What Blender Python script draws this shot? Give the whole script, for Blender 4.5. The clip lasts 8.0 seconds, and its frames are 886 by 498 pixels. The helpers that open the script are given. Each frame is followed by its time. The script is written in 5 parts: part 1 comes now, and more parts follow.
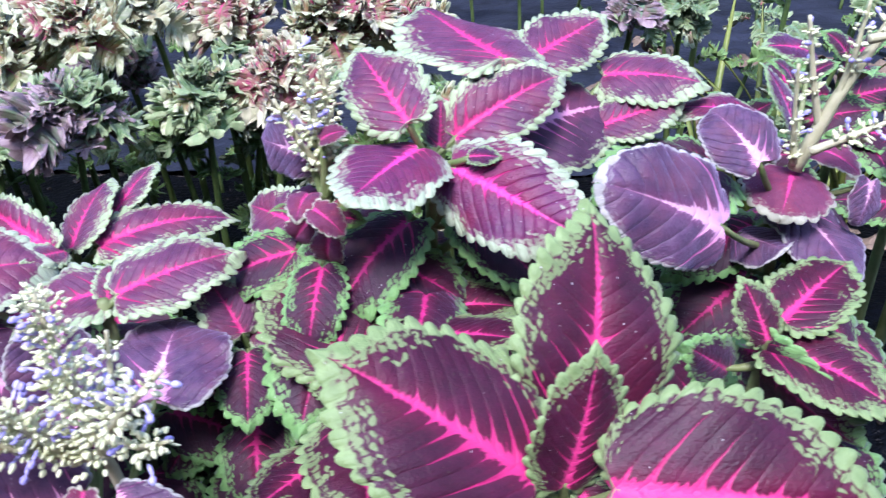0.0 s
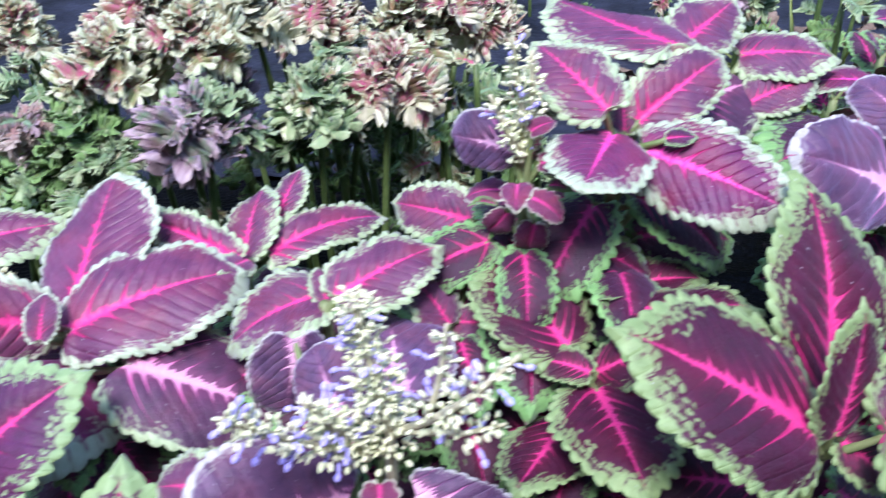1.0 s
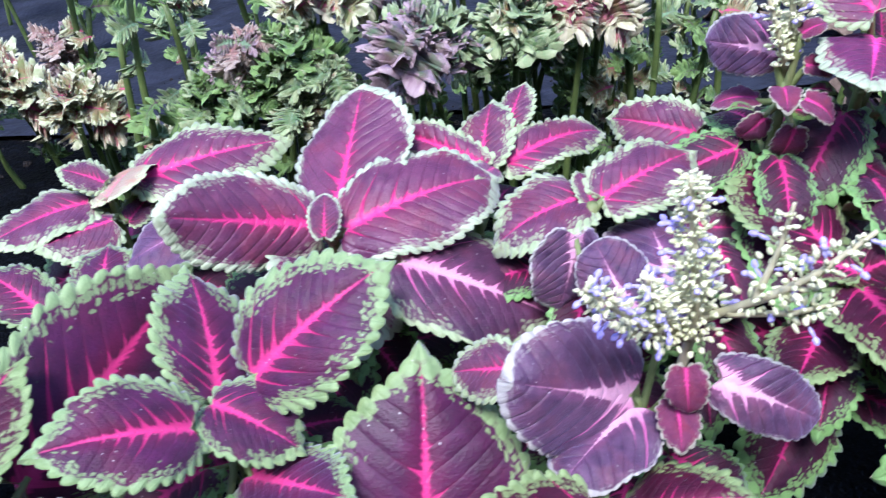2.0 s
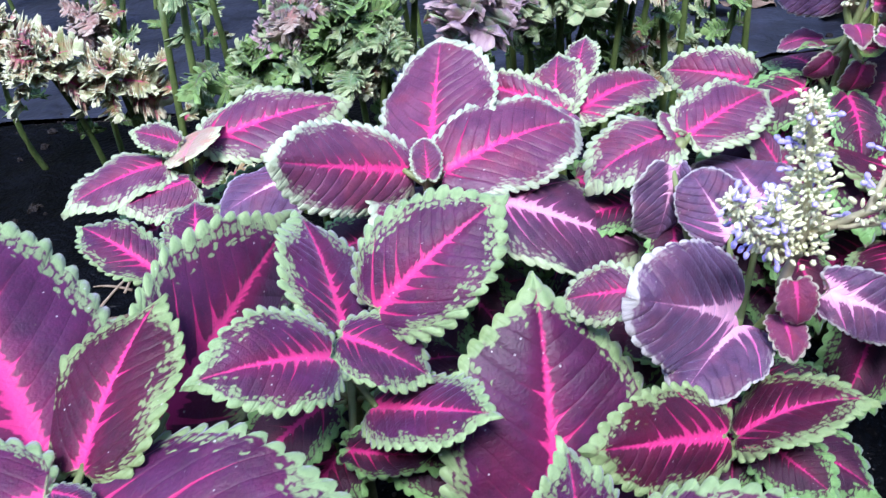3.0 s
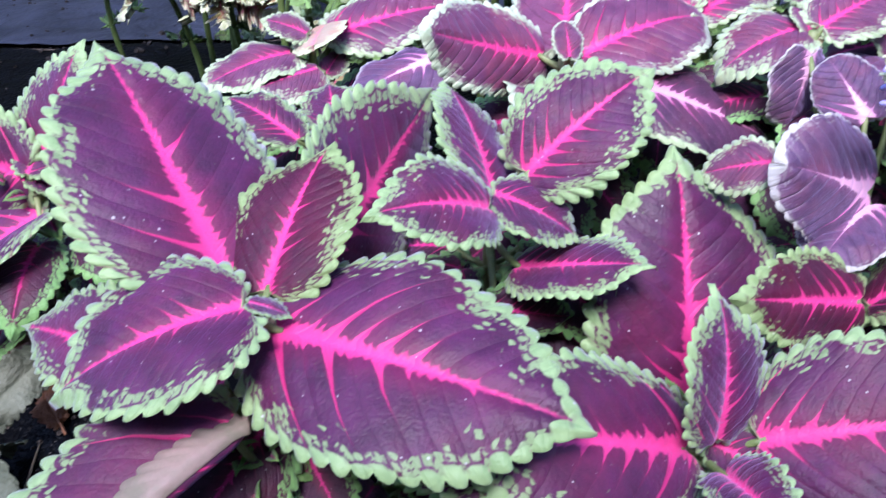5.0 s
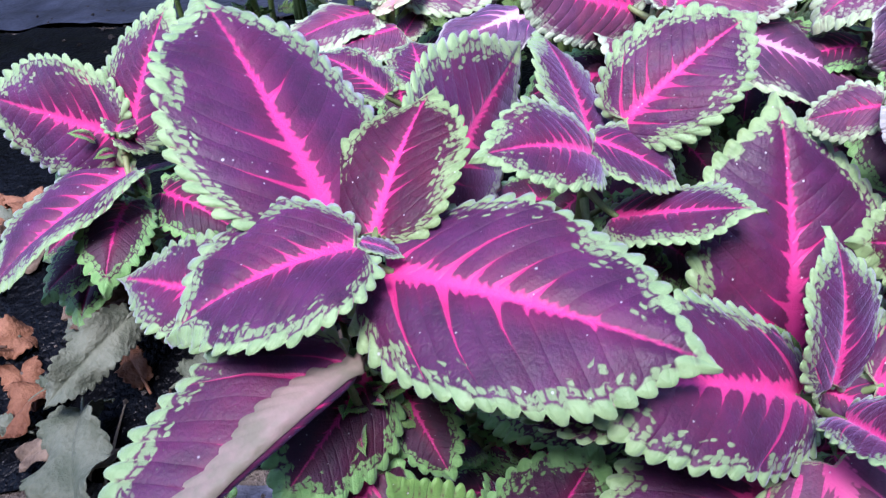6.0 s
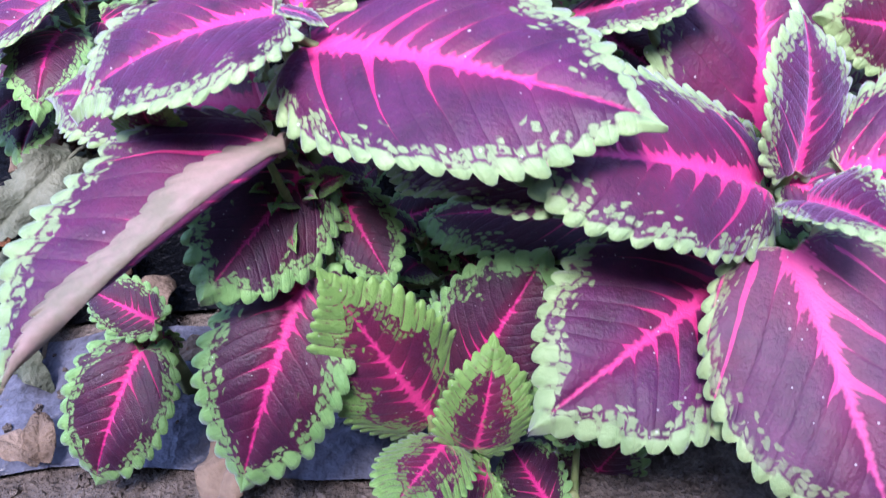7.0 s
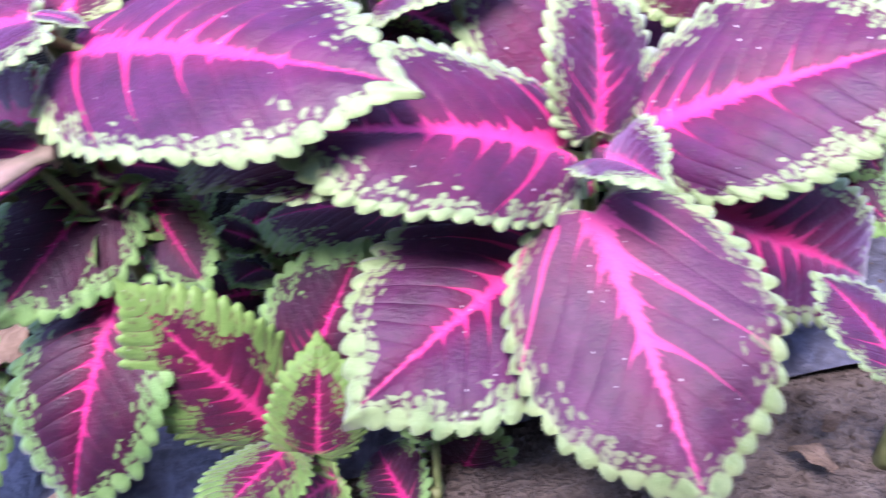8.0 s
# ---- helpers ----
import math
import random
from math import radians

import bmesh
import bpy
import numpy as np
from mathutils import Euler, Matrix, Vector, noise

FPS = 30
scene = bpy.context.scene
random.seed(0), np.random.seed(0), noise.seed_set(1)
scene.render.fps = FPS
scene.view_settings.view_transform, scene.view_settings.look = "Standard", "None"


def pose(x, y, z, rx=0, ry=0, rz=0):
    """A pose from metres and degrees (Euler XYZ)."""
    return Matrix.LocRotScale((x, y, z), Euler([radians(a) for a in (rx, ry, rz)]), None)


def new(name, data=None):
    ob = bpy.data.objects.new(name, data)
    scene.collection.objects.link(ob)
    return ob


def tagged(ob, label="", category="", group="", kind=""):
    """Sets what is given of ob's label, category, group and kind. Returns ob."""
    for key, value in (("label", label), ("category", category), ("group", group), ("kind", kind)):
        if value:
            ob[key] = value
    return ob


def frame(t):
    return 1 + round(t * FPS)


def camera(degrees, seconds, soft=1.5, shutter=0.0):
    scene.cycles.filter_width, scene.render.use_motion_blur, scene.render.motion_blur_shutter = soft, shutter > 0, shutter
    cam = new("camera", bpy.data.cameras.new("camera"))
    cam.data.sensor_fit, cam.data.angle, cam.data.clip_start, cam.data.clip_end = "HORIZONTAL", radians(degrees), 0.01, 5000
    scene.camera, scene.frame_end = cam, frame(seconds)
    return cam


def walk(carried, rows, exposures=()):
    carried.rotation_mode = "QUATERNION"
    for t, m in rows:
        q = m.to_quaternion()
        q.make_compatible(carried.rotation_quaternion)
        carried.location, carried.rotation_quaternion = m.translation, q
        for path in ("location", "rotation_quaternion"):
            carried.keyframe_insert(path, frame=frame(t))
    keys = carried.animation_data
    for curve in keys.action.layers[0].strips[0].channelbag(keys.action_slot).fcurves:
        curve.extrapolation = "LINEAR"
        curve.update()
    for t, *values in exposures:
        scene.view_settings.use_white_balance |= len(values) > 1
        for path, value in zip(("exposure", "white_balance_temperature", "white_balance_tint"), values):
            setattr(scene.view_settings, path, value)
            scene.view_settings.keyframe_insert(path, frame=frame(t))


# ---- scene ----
cam = camera(55.99, 8.0, soft=1.25, shutter=0.4)
ROWS = [
    (0, -0.0000, 0.0000, 0.3500, 60.00, -0.00, -0.00),
    (0.5, -0.0445, -0.0005, 0.3516, 59.94, 1.04, -1.99),
    (1, -0.1130, -0.0071, 0.3566, 59.35, 1.39, -6.20),
    (1.5, -0.1633, -0.0130, 0.3459, 57.07, 1.69, -2.56),
    (2, -0.2061, -0.0209, 0.3457, 56.57, 2.88, -3.37),
    (2.2, -0.2226, -0.0251, 0.3467, 56.61, 2.97, -4.29),
    (3.3, -0.2816, -0.0444, 0.3321, 55.92, 2.58, -7.33),
    (3.5, -0.2878, -0.0468, 0.3308, 55.81, 2.29, -7.45),
    (4, -0.3068, -0.0578, 0.3202, 55.79, 1.32, -6.73),
    (4.5, -0.3208, -0.0683, 0.3137, 55.31, 1.06, -5.63),
    (5, -0.3289, -0.0746, 0.3081, 54.83, 1.48, -4.70),
    (5.2, -0.3361, -0.0759, 0.3035, 54.00, 2.04, -4.08),
    (6.3, -0.3594, -0.0839, 0.2791, 54.59, 2.76, -2.94),
    (6.5, -0.3540, -0.0869, 0.2648, 53.23, 1.93, -3.26),
    (7, -0.3377, -0.0970, 0.2379, 50.34, 3.29, -3.06),
    (7.5, -0.3220, -0.1006, 0.2240, 51.83, 5.28, -2.92),
    (8, -0.2762, -0.1014, 0.2171, 51.55, 7.67, -6.57),
]
EXPOSURE, TINT, KELVIN, SUN, SKY, SHEEN = 2.16, 22, 5640, 1.3, 0.11, 0.13
walk(cam, [(t, pose(x, y, z, rx, ry, rz)) for t, x, y, z, rx, ry, rz in ROWS], [(0.0, EXPOSURE - 0.03, KELVIN, TINT + 1), (2.0, EXPOSURE - 0.08, KELVIN, TINT - 1), (4.0, EXPOSURE + 0.04, KELVIN, TINT + 1), (6.3, EXPOSURE + 0.12, KELVIN, TINT + 5), (7.0, EXPOSURE + 0.54, KELVIN + 120, TINT + 9), (8.0, EXPOSURE + 0.86, KELVIN + 430, TINT + 19)])

# ---- light: a bright hazy sky, the sun mostly behind leaves ----
world = bpy.data.worlds.new("world")
scene.world = world
world.use_nodes = True
wn = world.node_tree
sky = wn.nodes.new("ShaderNodeTexSky")
sky.sky_type = "NISHITA"
sky.sun_disc = False
sky.sun_elevation, sky.sun_rotation = radians(60), radians(-160)
wn.nodes["Background"].inputs["Strength"].default_value = SKY
wn.links.new(sky.outputs[0], wn.nodes["Background"].inputs["Color"])
sun = new("sun", bpy.data.lights.new("sun", "SUN"))
sun.data.energy, sun.data.angle, sun.data.color = SUN, radians(18), (1.0, 0.97, 0.94)
sun.rotation_euler = (radians(29), radians(-9), 0)


# ---- materials ----
def material(name, rough=0.6, spec=0.4):
    m = bpy.data.materials.new(name)
    m.use_nodes = True
    b = m.node_tree.nodes["Principled BSDF"]
    b.inputs["Roughness"].default_value = rough
    b.inputs["Specular IOR Level"].default_value = spec
    return m, m.node_tree, b


def put(nt, socket, value):
    if isinstance(value, (int, float, tuple)):
        socket.default_value = value
    else:
        nt.links.new(value, socket)


def calc(nt, op, a, b=0.0, clamp=False):
    n = nt.nodes.new("ShaderNodeMath")
    n.operation, n.use_clamp = op, clamp
    put(nt, n.inputs[0], a)
    put(nt, n.inputs[1], b)
    return n.outputs[0]


def ramp(nt, x, low, high):
    """0 at low, 1 at high, straight between."""
    n = nt.nodes.new("ShaderNodeMapRange")
    put(nt, n.inputs[0], x)
    n.inputs[1].default_value, n.inputs[2].default_value = low, high
    return n.outputs[0]


def blend(nt, f, a, b):
    n = nt.nodes.new("ShaderNodeMix")
    n.data_type = "RGBA"
    put(nt, n.inputs["Factor"], f)
    put(nt, n.inputs["A"], a if not isinstance(a, tuple) else (*a, 1.0))
    put(nt, n.inputs["B"], b if not isinstance(b, tuple) else (*b, 1.0))
    return n.outputs["Result"]


def grain(nt, vector, scale, detail=2.0, rough=0.55):
    n = nt.nodes.new("ShaderNodeTexNoise")
    n.inputs["Scale"].default_value, n.inputs["Detail"].default_value, n.inputs["Roughness"].default_value = scale, detail, rough
    if vector is not None:
        nt.links.new(vector, n.inputs["Vector"])
    return n.outputs["Fac"]


def triple(nt, x, y, z):
    n = nt.nodes.new("ShaderNodeCombineXYZ")
    for i, value in enumerate((x, y, z)):
        put(nt, n.inputs[i], value)
    return n.outputs[0]


def parts_of(nt, name):
    a = nt.nodes.new("ShaderNodeAttribute")
    a.attribute_name = name
    s = nt.nodes.new("ShaderNodeSeparateXYZ")
    nt.links.new(a.outputs["Vector"], s.inputs[0])
    return s.outputs


def relief(nt, bsdf, height, strength, distance):
    n = nt.nodes.new("ShaderNodeBump")
    n.inputs["Strength"].default_value, n.inputs["Distance"].default_value = strength, distance
    nt.links.new(height, n.inputs["Height"])
    nt.links.new(n.outputs[0], bsdf.inputs["Normal"])


def leaf_material(name, body, body2, margin, margin2, heart, heart2, g0, m0, m1, fleck=1.0, veins=11.0, rough=0.50, bead=1.0, sheen=1.0, solid=1.0, quilt=1.0, burst=1.45):
    """A variegated leaf: dark body, a toothed bright heart along the ribs, a beaded and flecked margin."""
    m, nt, b = material(name, rough, 0.36)
    ruddy = (1.25 * body2[0], 0.75 * body2[1], 0.62 * body2[2])
    u, v, e = parts_of(nt, "leaf")
    q, ph, run = parts_of(nt, "vein")
    info = nt.nodes.new("ShaderNodeObjectInfo")
    where = triple(nt, calc(nt, "MULTIPLY", calc(nt, "MULTIPLY", q, calc(nt, "SIGN", u)), 1.0), v, calc(nt, "MULTIPLY", info.outputs["Random"], 37.0))
    n1, n2 = grain(nt, where, 5.0, 2.0), grain(nt, where, 26.0, 2.0)
    n5 = grain(nt, where, 44.0, 1.0)
    n3 = grain(nt, where, 90.0, 2.0)
    n4 = grain(nt, where, 11.0, 2.0)

    def comb(count, wobble):
        c = calc(nt, "ADD", calc(nt, "MULTIPLY", run, count), calc(nt, "MULTIPLY", calc(nt, "SUBTRACT", n1, 0.5), wobble))
        return c, calc(nt, "MULTIPLY", calc(nt, "ABSOLUTE", calc(nt, "SUBTRACT", calc(nt, "FRACT", c), 0.5)), 2.0)

    count, k = comb(veins, 0.35)
    _, small = comb(31.0, 1.5)
    each = triple(nt, calc(nt, "MULTIPLY", calc(nt, "FLOOR", calc(nt, "ADD", count, 0.5)), 3.7), calc(nt, "MULTIPLY", calc(nt, "SIGN", u), 5.3), calc(nt, "MULTIPLY", info.outputs["Random"], 53.0))
    pick = ramp(nt, grain(nt, each, 1.0, 0.0), 0.40, 0.70)
    spike = calc(nt, "POWER", ramp(nt, k, 0.25, 1.0), 3.4)
    root = calc(nt, "DIVIDE", calc(nt, "FLOOR", calc(nt, "ADD", count, 0.5)), veins)
    env = calc(nt, "MULTIPLY", calc(nt, "POWER", calc(nt, "SUBTRACT", 0.78, calc(nt, "ABSOLUTE", root), True), 1.7 if burst < 2.0 else 3.2), ramp(nt, v, 0.0, 0.05))
    reach = calc(nt, "MULTIPLY", calc(nt, "MULTIPLY", spike, env), calc(nt, "MULTIPLY", calc(nt, "ADD", pick, 0.10), 1.9 * m1))
    taper = calc(nt, "POWER", calc(nt, "SUBTRACT", 1.0, calc(nt, "MULTIPLY", v, 0.90), True), burst)
    jag = calc(nt, "MULTIPLY", calc(nt, "MULTIPLY", small, taper), calc(nt, "MULTIPLY", ramp(nt, n2, 0.3, 0.7), 0.9 * m0 + 0.012))
    rib = calc(nt, "ADD", calc(nt, "MULTIPLY", taper, m0), calc(nt, "ADD", jag, 0.004))
    inside = calc(nt, "SUBTRACT", calc(nt, "ADD", rib, reach), q)
    halo = calc(nt, "MULTIPLY", ramp(nt, calc(nt, "ADD", inside, calc(nt, "MULTIPLY", calc(nt, "SUBTRACT", n4, 0.5), 0.03)), -0.075, 0.0), ramp(nt, v, 0.95, 0.5))
    heartmask = calc(nt, "DIVIDE", inside, 0.013)
    heartmask = calc(nt, "ADD", heartmask, calc(nt, "MULTIPLY", calc(nt, "SUBTRACT", n2, 0.5), 1.2), True)
    heartmask = calc(nt, "MULTIPLY", heartmask, ramp(nt, v, 0.94, 0.86))
    # margin: one rounded bead to a tooth, thin dark lines between, smaller beads further in
    away = calc(nt, "MULTIPLY", calc(nt, "ABSOLUTE", calc(nt, "SUBTRACT", calc(nt, "FRACT", ph), 0.5)), 2.0)
    tooth = triple(nt, calc(nt, "MULTIPLY", calc(nt, "FLOOR", ph), 3.1), calc(nt, "MULTIPLY", calc(nt, "SIGN", u), 7.3), calc(nt, "MULTIPLY", info.outputs["Random"], 71.0))
    luck = ramp(nt, grain(nt, tooth, 1.0, 0.0), 0.25, 0.75)
    wide = calc(nt, "ADD", calc(nt, "MULTIPLY", luck, 0.55 * g0 * solid), 0.40 * g0 * solid)
    wide = calc(nt, "ADD", wide, calc(nt, "MULTIPLY", ramp(nt, v, 0.80, 1.0), (1.0 if bead > 0.5 else 0.2) * g0))
    wide = calc(nt, "ADD", wide, calc(nt, "MULTIPLY", calc(nt, "SUBTRACT", n1, 0.5), 1.1 * g0))
    inset = calc(nt, "ADD", e, calc(nt, "MULTIPLY", calc(nt, "SUBTRACT", n2, 0.5), 0.25 * g0 + 0.01))
    inset = calc(nt, "ADD", inset, calc(nt, "MULTIPLY", calc(nt, "MULTIPLY", away, away), 0.34 * min(g0, 0.18)))
    beads = ramp(nt, calc(nt, "SUBTRACT", inset, wide), 0.008, -0.008)
    line = calc(nt, "MULTIPLY", ramp(nt, away, 0.70, 0.95), calc(nt, "MULTIPLY", ramp(nt, e, 0.03, 0.07), ramp(nt, v, 0.97, 0.88)))
    line = calc(nt, "MULTIPLY", line, ramp(nt, e, 0.17, 0.11))
    gaps = calc(nt, "MULTIPLY", line, 0.85 * bead)
    if g0 > 0.3:
        gaps = calc(nt, "MAXIMUM", gaps, calc(nt, "MULTIPLY", calc(nt, "MULTIPLY", ramp(nt, k, 0.86, 0.97), ramp(nt, e, 0.06, 0.16)), 0.85))
    # flecks: small stitches in rows across the margin, thick in some spots, fewer further in
    cobble = nt.nodes.new("ShaderNodeTexVoronoi")
    cobble.voronoi_dimensions = "2D"
    cobble.inputs["Scale"].default_value, cobble.inputs["Randomness"].default_value = 1.0, 0.85
    across = calc(nt, "ADD", calc(nt, "DIVIDE", e, 0.30 * min(g0, 0.18) + 0.008), calc(nt, "ADD", calc(nt, "MULTIPLY", info.outputs["Random"], 400.0), calc(nt, "MULTIPLY", calc(nt, "SIGN", u), 20.0)))
    nt.links.new(triple(nt, calc(nt, "ADD", calc(nt, "MULTIPLY", ph, 2.0), calc(nt, "MULTIPLY", n2, 0.8)), across, 0.0), cobble.inputs["Vector"])
    tint = nt.nodes.new("ShaderNodeSeparateXYZ")
    nt.links.new(cobble.outputs["Color"], tint.inputs[0])
    fewer = calc(nt, "ADD", calc(nt, "DIVIDE", e, 2.0 * g0), calc(nt, "MULTIPLY", calc(nt, "SUBTRACT", 0.50, n1), 2.4))
    chosen = ramp(nt, calc(nt, "SUBTRACT", tint.outputs[0], fewer), 0.0, 0.06)
    size = calc(nt, "ADD", calc(nt, "MULTIPLY", n5, 0.50), 0.18)
    speck = calc(nt, "MULTIPLY", chosen, ramp(nt, calc(nt, "SUBTRACT", cobble.outputs["Distance"], size), 0.10, -0.10))
    speck = calc(nt, "MULTIPLY", speck, ramp(nt, e, 2.8 * g0, 2.0 * g0))
    # a second row of smaller beads, two to a tooth, in stretches
    away2 = calc(nt, "MULTIPLY", calc(nt, "ABSOLUTE", calc(nt, "SUBTRACT", calc(nt, "FRACT", calc(nt, "ADD", calc(nt, "MULTIPLY", ph, 2.0), calc(nt, "MULTIPLY", n2, 0.5))), 0.5)), 2.0)
    past = calc(nt, "SUBTRACT", inset, wide)
    depth = calc(nt, "ADD", calc(nt, "MULTIPLY", n4, 0.75 * g0), 0.12 * g0)
    second = calc(nt, "MULTIPLY", ramp(nt, past, 0.10 * g0, 0.10 * g0 + 0.014), ramp(nt, calc(nt, "SUBTRACT", past, depth), 0.012, -0.012))
    second = calc(nt, "MULTIPLY", second, calc(nt, "MULTIPLY", ramp(nt, away2, 0.90, 0.60), ramp(nt, calc(nt, "ADD", n1, calc(nt, "MULTIPLY", calc(nt, "SUBTRACT", n5, 0.5), 0.5)), 0.42, 0.48)))
    speck = calc(nt, "MAXIMUM", speck, calc(nt, "MULTIPLY", second, min(1.0, fleck)))
    green = calc(nt, "MAXIMUM", calc(nt, "MULTIPLY", beads, calc(nt, "SUBTRACT", 1.0, gaps)), calc(nt, "MULTIPLY", speck, 0.8 * fleck), True)
    # body: two purples in soft clouds, darker in the vein furrows, a net of fine veins
    net = nt.nodes.new("ShaderNodeTexVoronoi")
    net.feature = "DISTANCE_TO_EDGE"
    net.inputs["Scale"].default_value = 34.0
    nt.links.new(where, net.inputs["Vector"])
    cell = ramp(nt, net.outputs["Distance"], 0.0, 0.22)
    dark = blend(nt, ramp(nt, calc(nt, "ADD", n1, calc(nt, "MULTIPLY", calc(nt, "SUBTRACT", n4, 0.5), 0.7)), 0.28, 0.72), body, body2)
    dark = blend(nt, calc(nt, "MULTIPLY", ramp(nt, grain(nt, where, 3.0, 3.0, 0.6), 0.48, 0.68), 0.6), dark, ruddy)
    dark = blend(nt, calc(nt, "MULTIPLY", ramp(nt, n5, 0.35, 0.65), 0.22), dark, tuple(0.5 * c for c in body))
    dark = blend(nt, calc(nt, "MULTIPLY", calc(nt, "MULTIPLY", ramp(nt, k, 0.88, 1.0), ramp(nt, n4, 0.30, 0.62)), 0.28 * min(quilt, 1.2)), dark, tuple(0.45 * c for c in body))
    dark = blend(nt, calc(nt, "MULTIPLY", ramp(nt, cell, 0.35, 0.0), 0.03), dark, heart2)
    dark = blend(nt, calc(nt, "MULTIPLY", ramp(nt, n3, 0.70, 0.76), 0.25), dark, margin2)
    dust = nt.nodes.new("ShaderNodeTexVoronoi")
    dust.inputs["Scale"].default_value = 38.0
    nt.links.new(where, dust.inputs["Vector"])
    lot = nt.nodes.new("ShaderNodeSeparateXYZ")
    nt.links.new(dust.outputs["Color"], lot.inputs[0])
    spot = calc(nt, "MULTIPLY", ramp(nt, lot.outputs[0], 0.86, 0.90), ramp(nt, calc(nt, "SUBTRACT", dust.outputs["Distance"], calc(nt, "MULTIPLY", lot.outputs[1], 0.16)), 0.05, 0.0))
    pink = blend(nt, ramp(nt, calc(nt, "ADD", q, calc(nt, "MULTIPLY", n2, 0.03)), m0 * 0.5, m0 * 2.4 + 0.03), heart, heart2)
    dark = blend(nt, calc(nt, "MULTIPLY", halo, 0.30), dark, tuple(0.6 * c for c in heart2))
    pink = blend(nt, calc(nt, "MULTIPLY", ramp(nt, v, 0.45, 0.95), 0.55), pink, heart2)
    colour = blend(nt, heartmask, dark, pink)
    pale = blend(nt, ramp(nt, n4, 0.3, 0.7), margin, margin2)
    pale = blend(nt, calc(nt, "MULTIPLY", ramp(nt, e, 0.06, 0.0), 0.35), pale, tuple(min(1.0, 1.25 * c) for c in margin))
    colour = blend(nt, green, colour, pale)
    colour = blend(nt, calc(nt, "MULTIPLY", spot, 0.55), colour, (0.62, 0.60, 0.60))
    nt.links.new(colour, b.inputs["Base Color"])
    nt.links.new(calc(nt, "ADD", calc(nt, "MULTIPLY", n1, 0.24), rough - 0.08), b.inputs["Roughness"])
    b.inputs["Sheen Weight"].default_value = SHEEN * sheen
    b.inputs["Sheen Roughness"].default_value = 0.45
    b.inputs["Sheen Tint"].default_value = (0.70, 0.56, 1.0, 1.0)
    high = calc(nt, "ADD", calc(nt, "MULTIPLY", n3, 0.30), calc(nt, "MULTIPLY", cell, 0.05 * quilt))
    high = calc(nt, "ADD", high, calc(nt, "MULTIPLY", n4, 0.5 + 0.25 * quilt))
    high = calc(nt, "SUBTRACT", high, calc(nt, "MULTIPLY", calc(nt, "POWER", k, 6.0), (0.20 + 0.16 * (quilt - 1.0)) * quilt))
    high = calc(nt, "SUBTRACT", high, calc(nt, "MULTIPLY", calc(nt, "POWER", small, 3.0), 0.035 * quilt))
    high = calc(nt, "ADD", high, calc(nt, "MULTIPLY", calc(nt, "MULTIPLY", green, calc(nt, "MULTIPLY", ramp(nt, e, 0.15, 0.07), calc(nt, "SUBTRACT", 1.0, calc(nt, "MULTIPLY", away, away)))), 0.12))
    relief(nt, b, high, 0.7, 0.0012)
    return m


def plain_material(name, low, high, scale, rough=0.6, spec=0.3, bump=0.4, distance=0.001, per_object=True):
    """Two shades in a grain, with a shift from piece to piece."""
    m, nt, b = material(name, rough, spec)
    co = nt.nodes.new("ShaderNodeTexCoord").outputs["Object"]
    a, c = grain(nt, co, scale, 4.0), grain(nt, co, scale * 5.0, 2.0)
    mix = calc(nt, "ADD", calc(nt, "MULTIPLY", a, 0.7), calc(nt, "MULTIPLY", c, 0.3))
    mix = ramp(nt, mix, 0.3, 0.7)
    if per_object:
        info = nt.nodes.new("ShaderNodeObjectInfo")
        mix = calc(nt, "ADD", mix, calc(nt, "MULTIPLY", calc(nt, "SUBTRACT", info.outputs["Random"], 0.5), 0.5), True)
    nt.links.new(blend(nt, mix, low, high), b.inputs["Base Color"])
    relief(nt, b, calc(nt, "ADD", a, c), bump, distance)
    return m


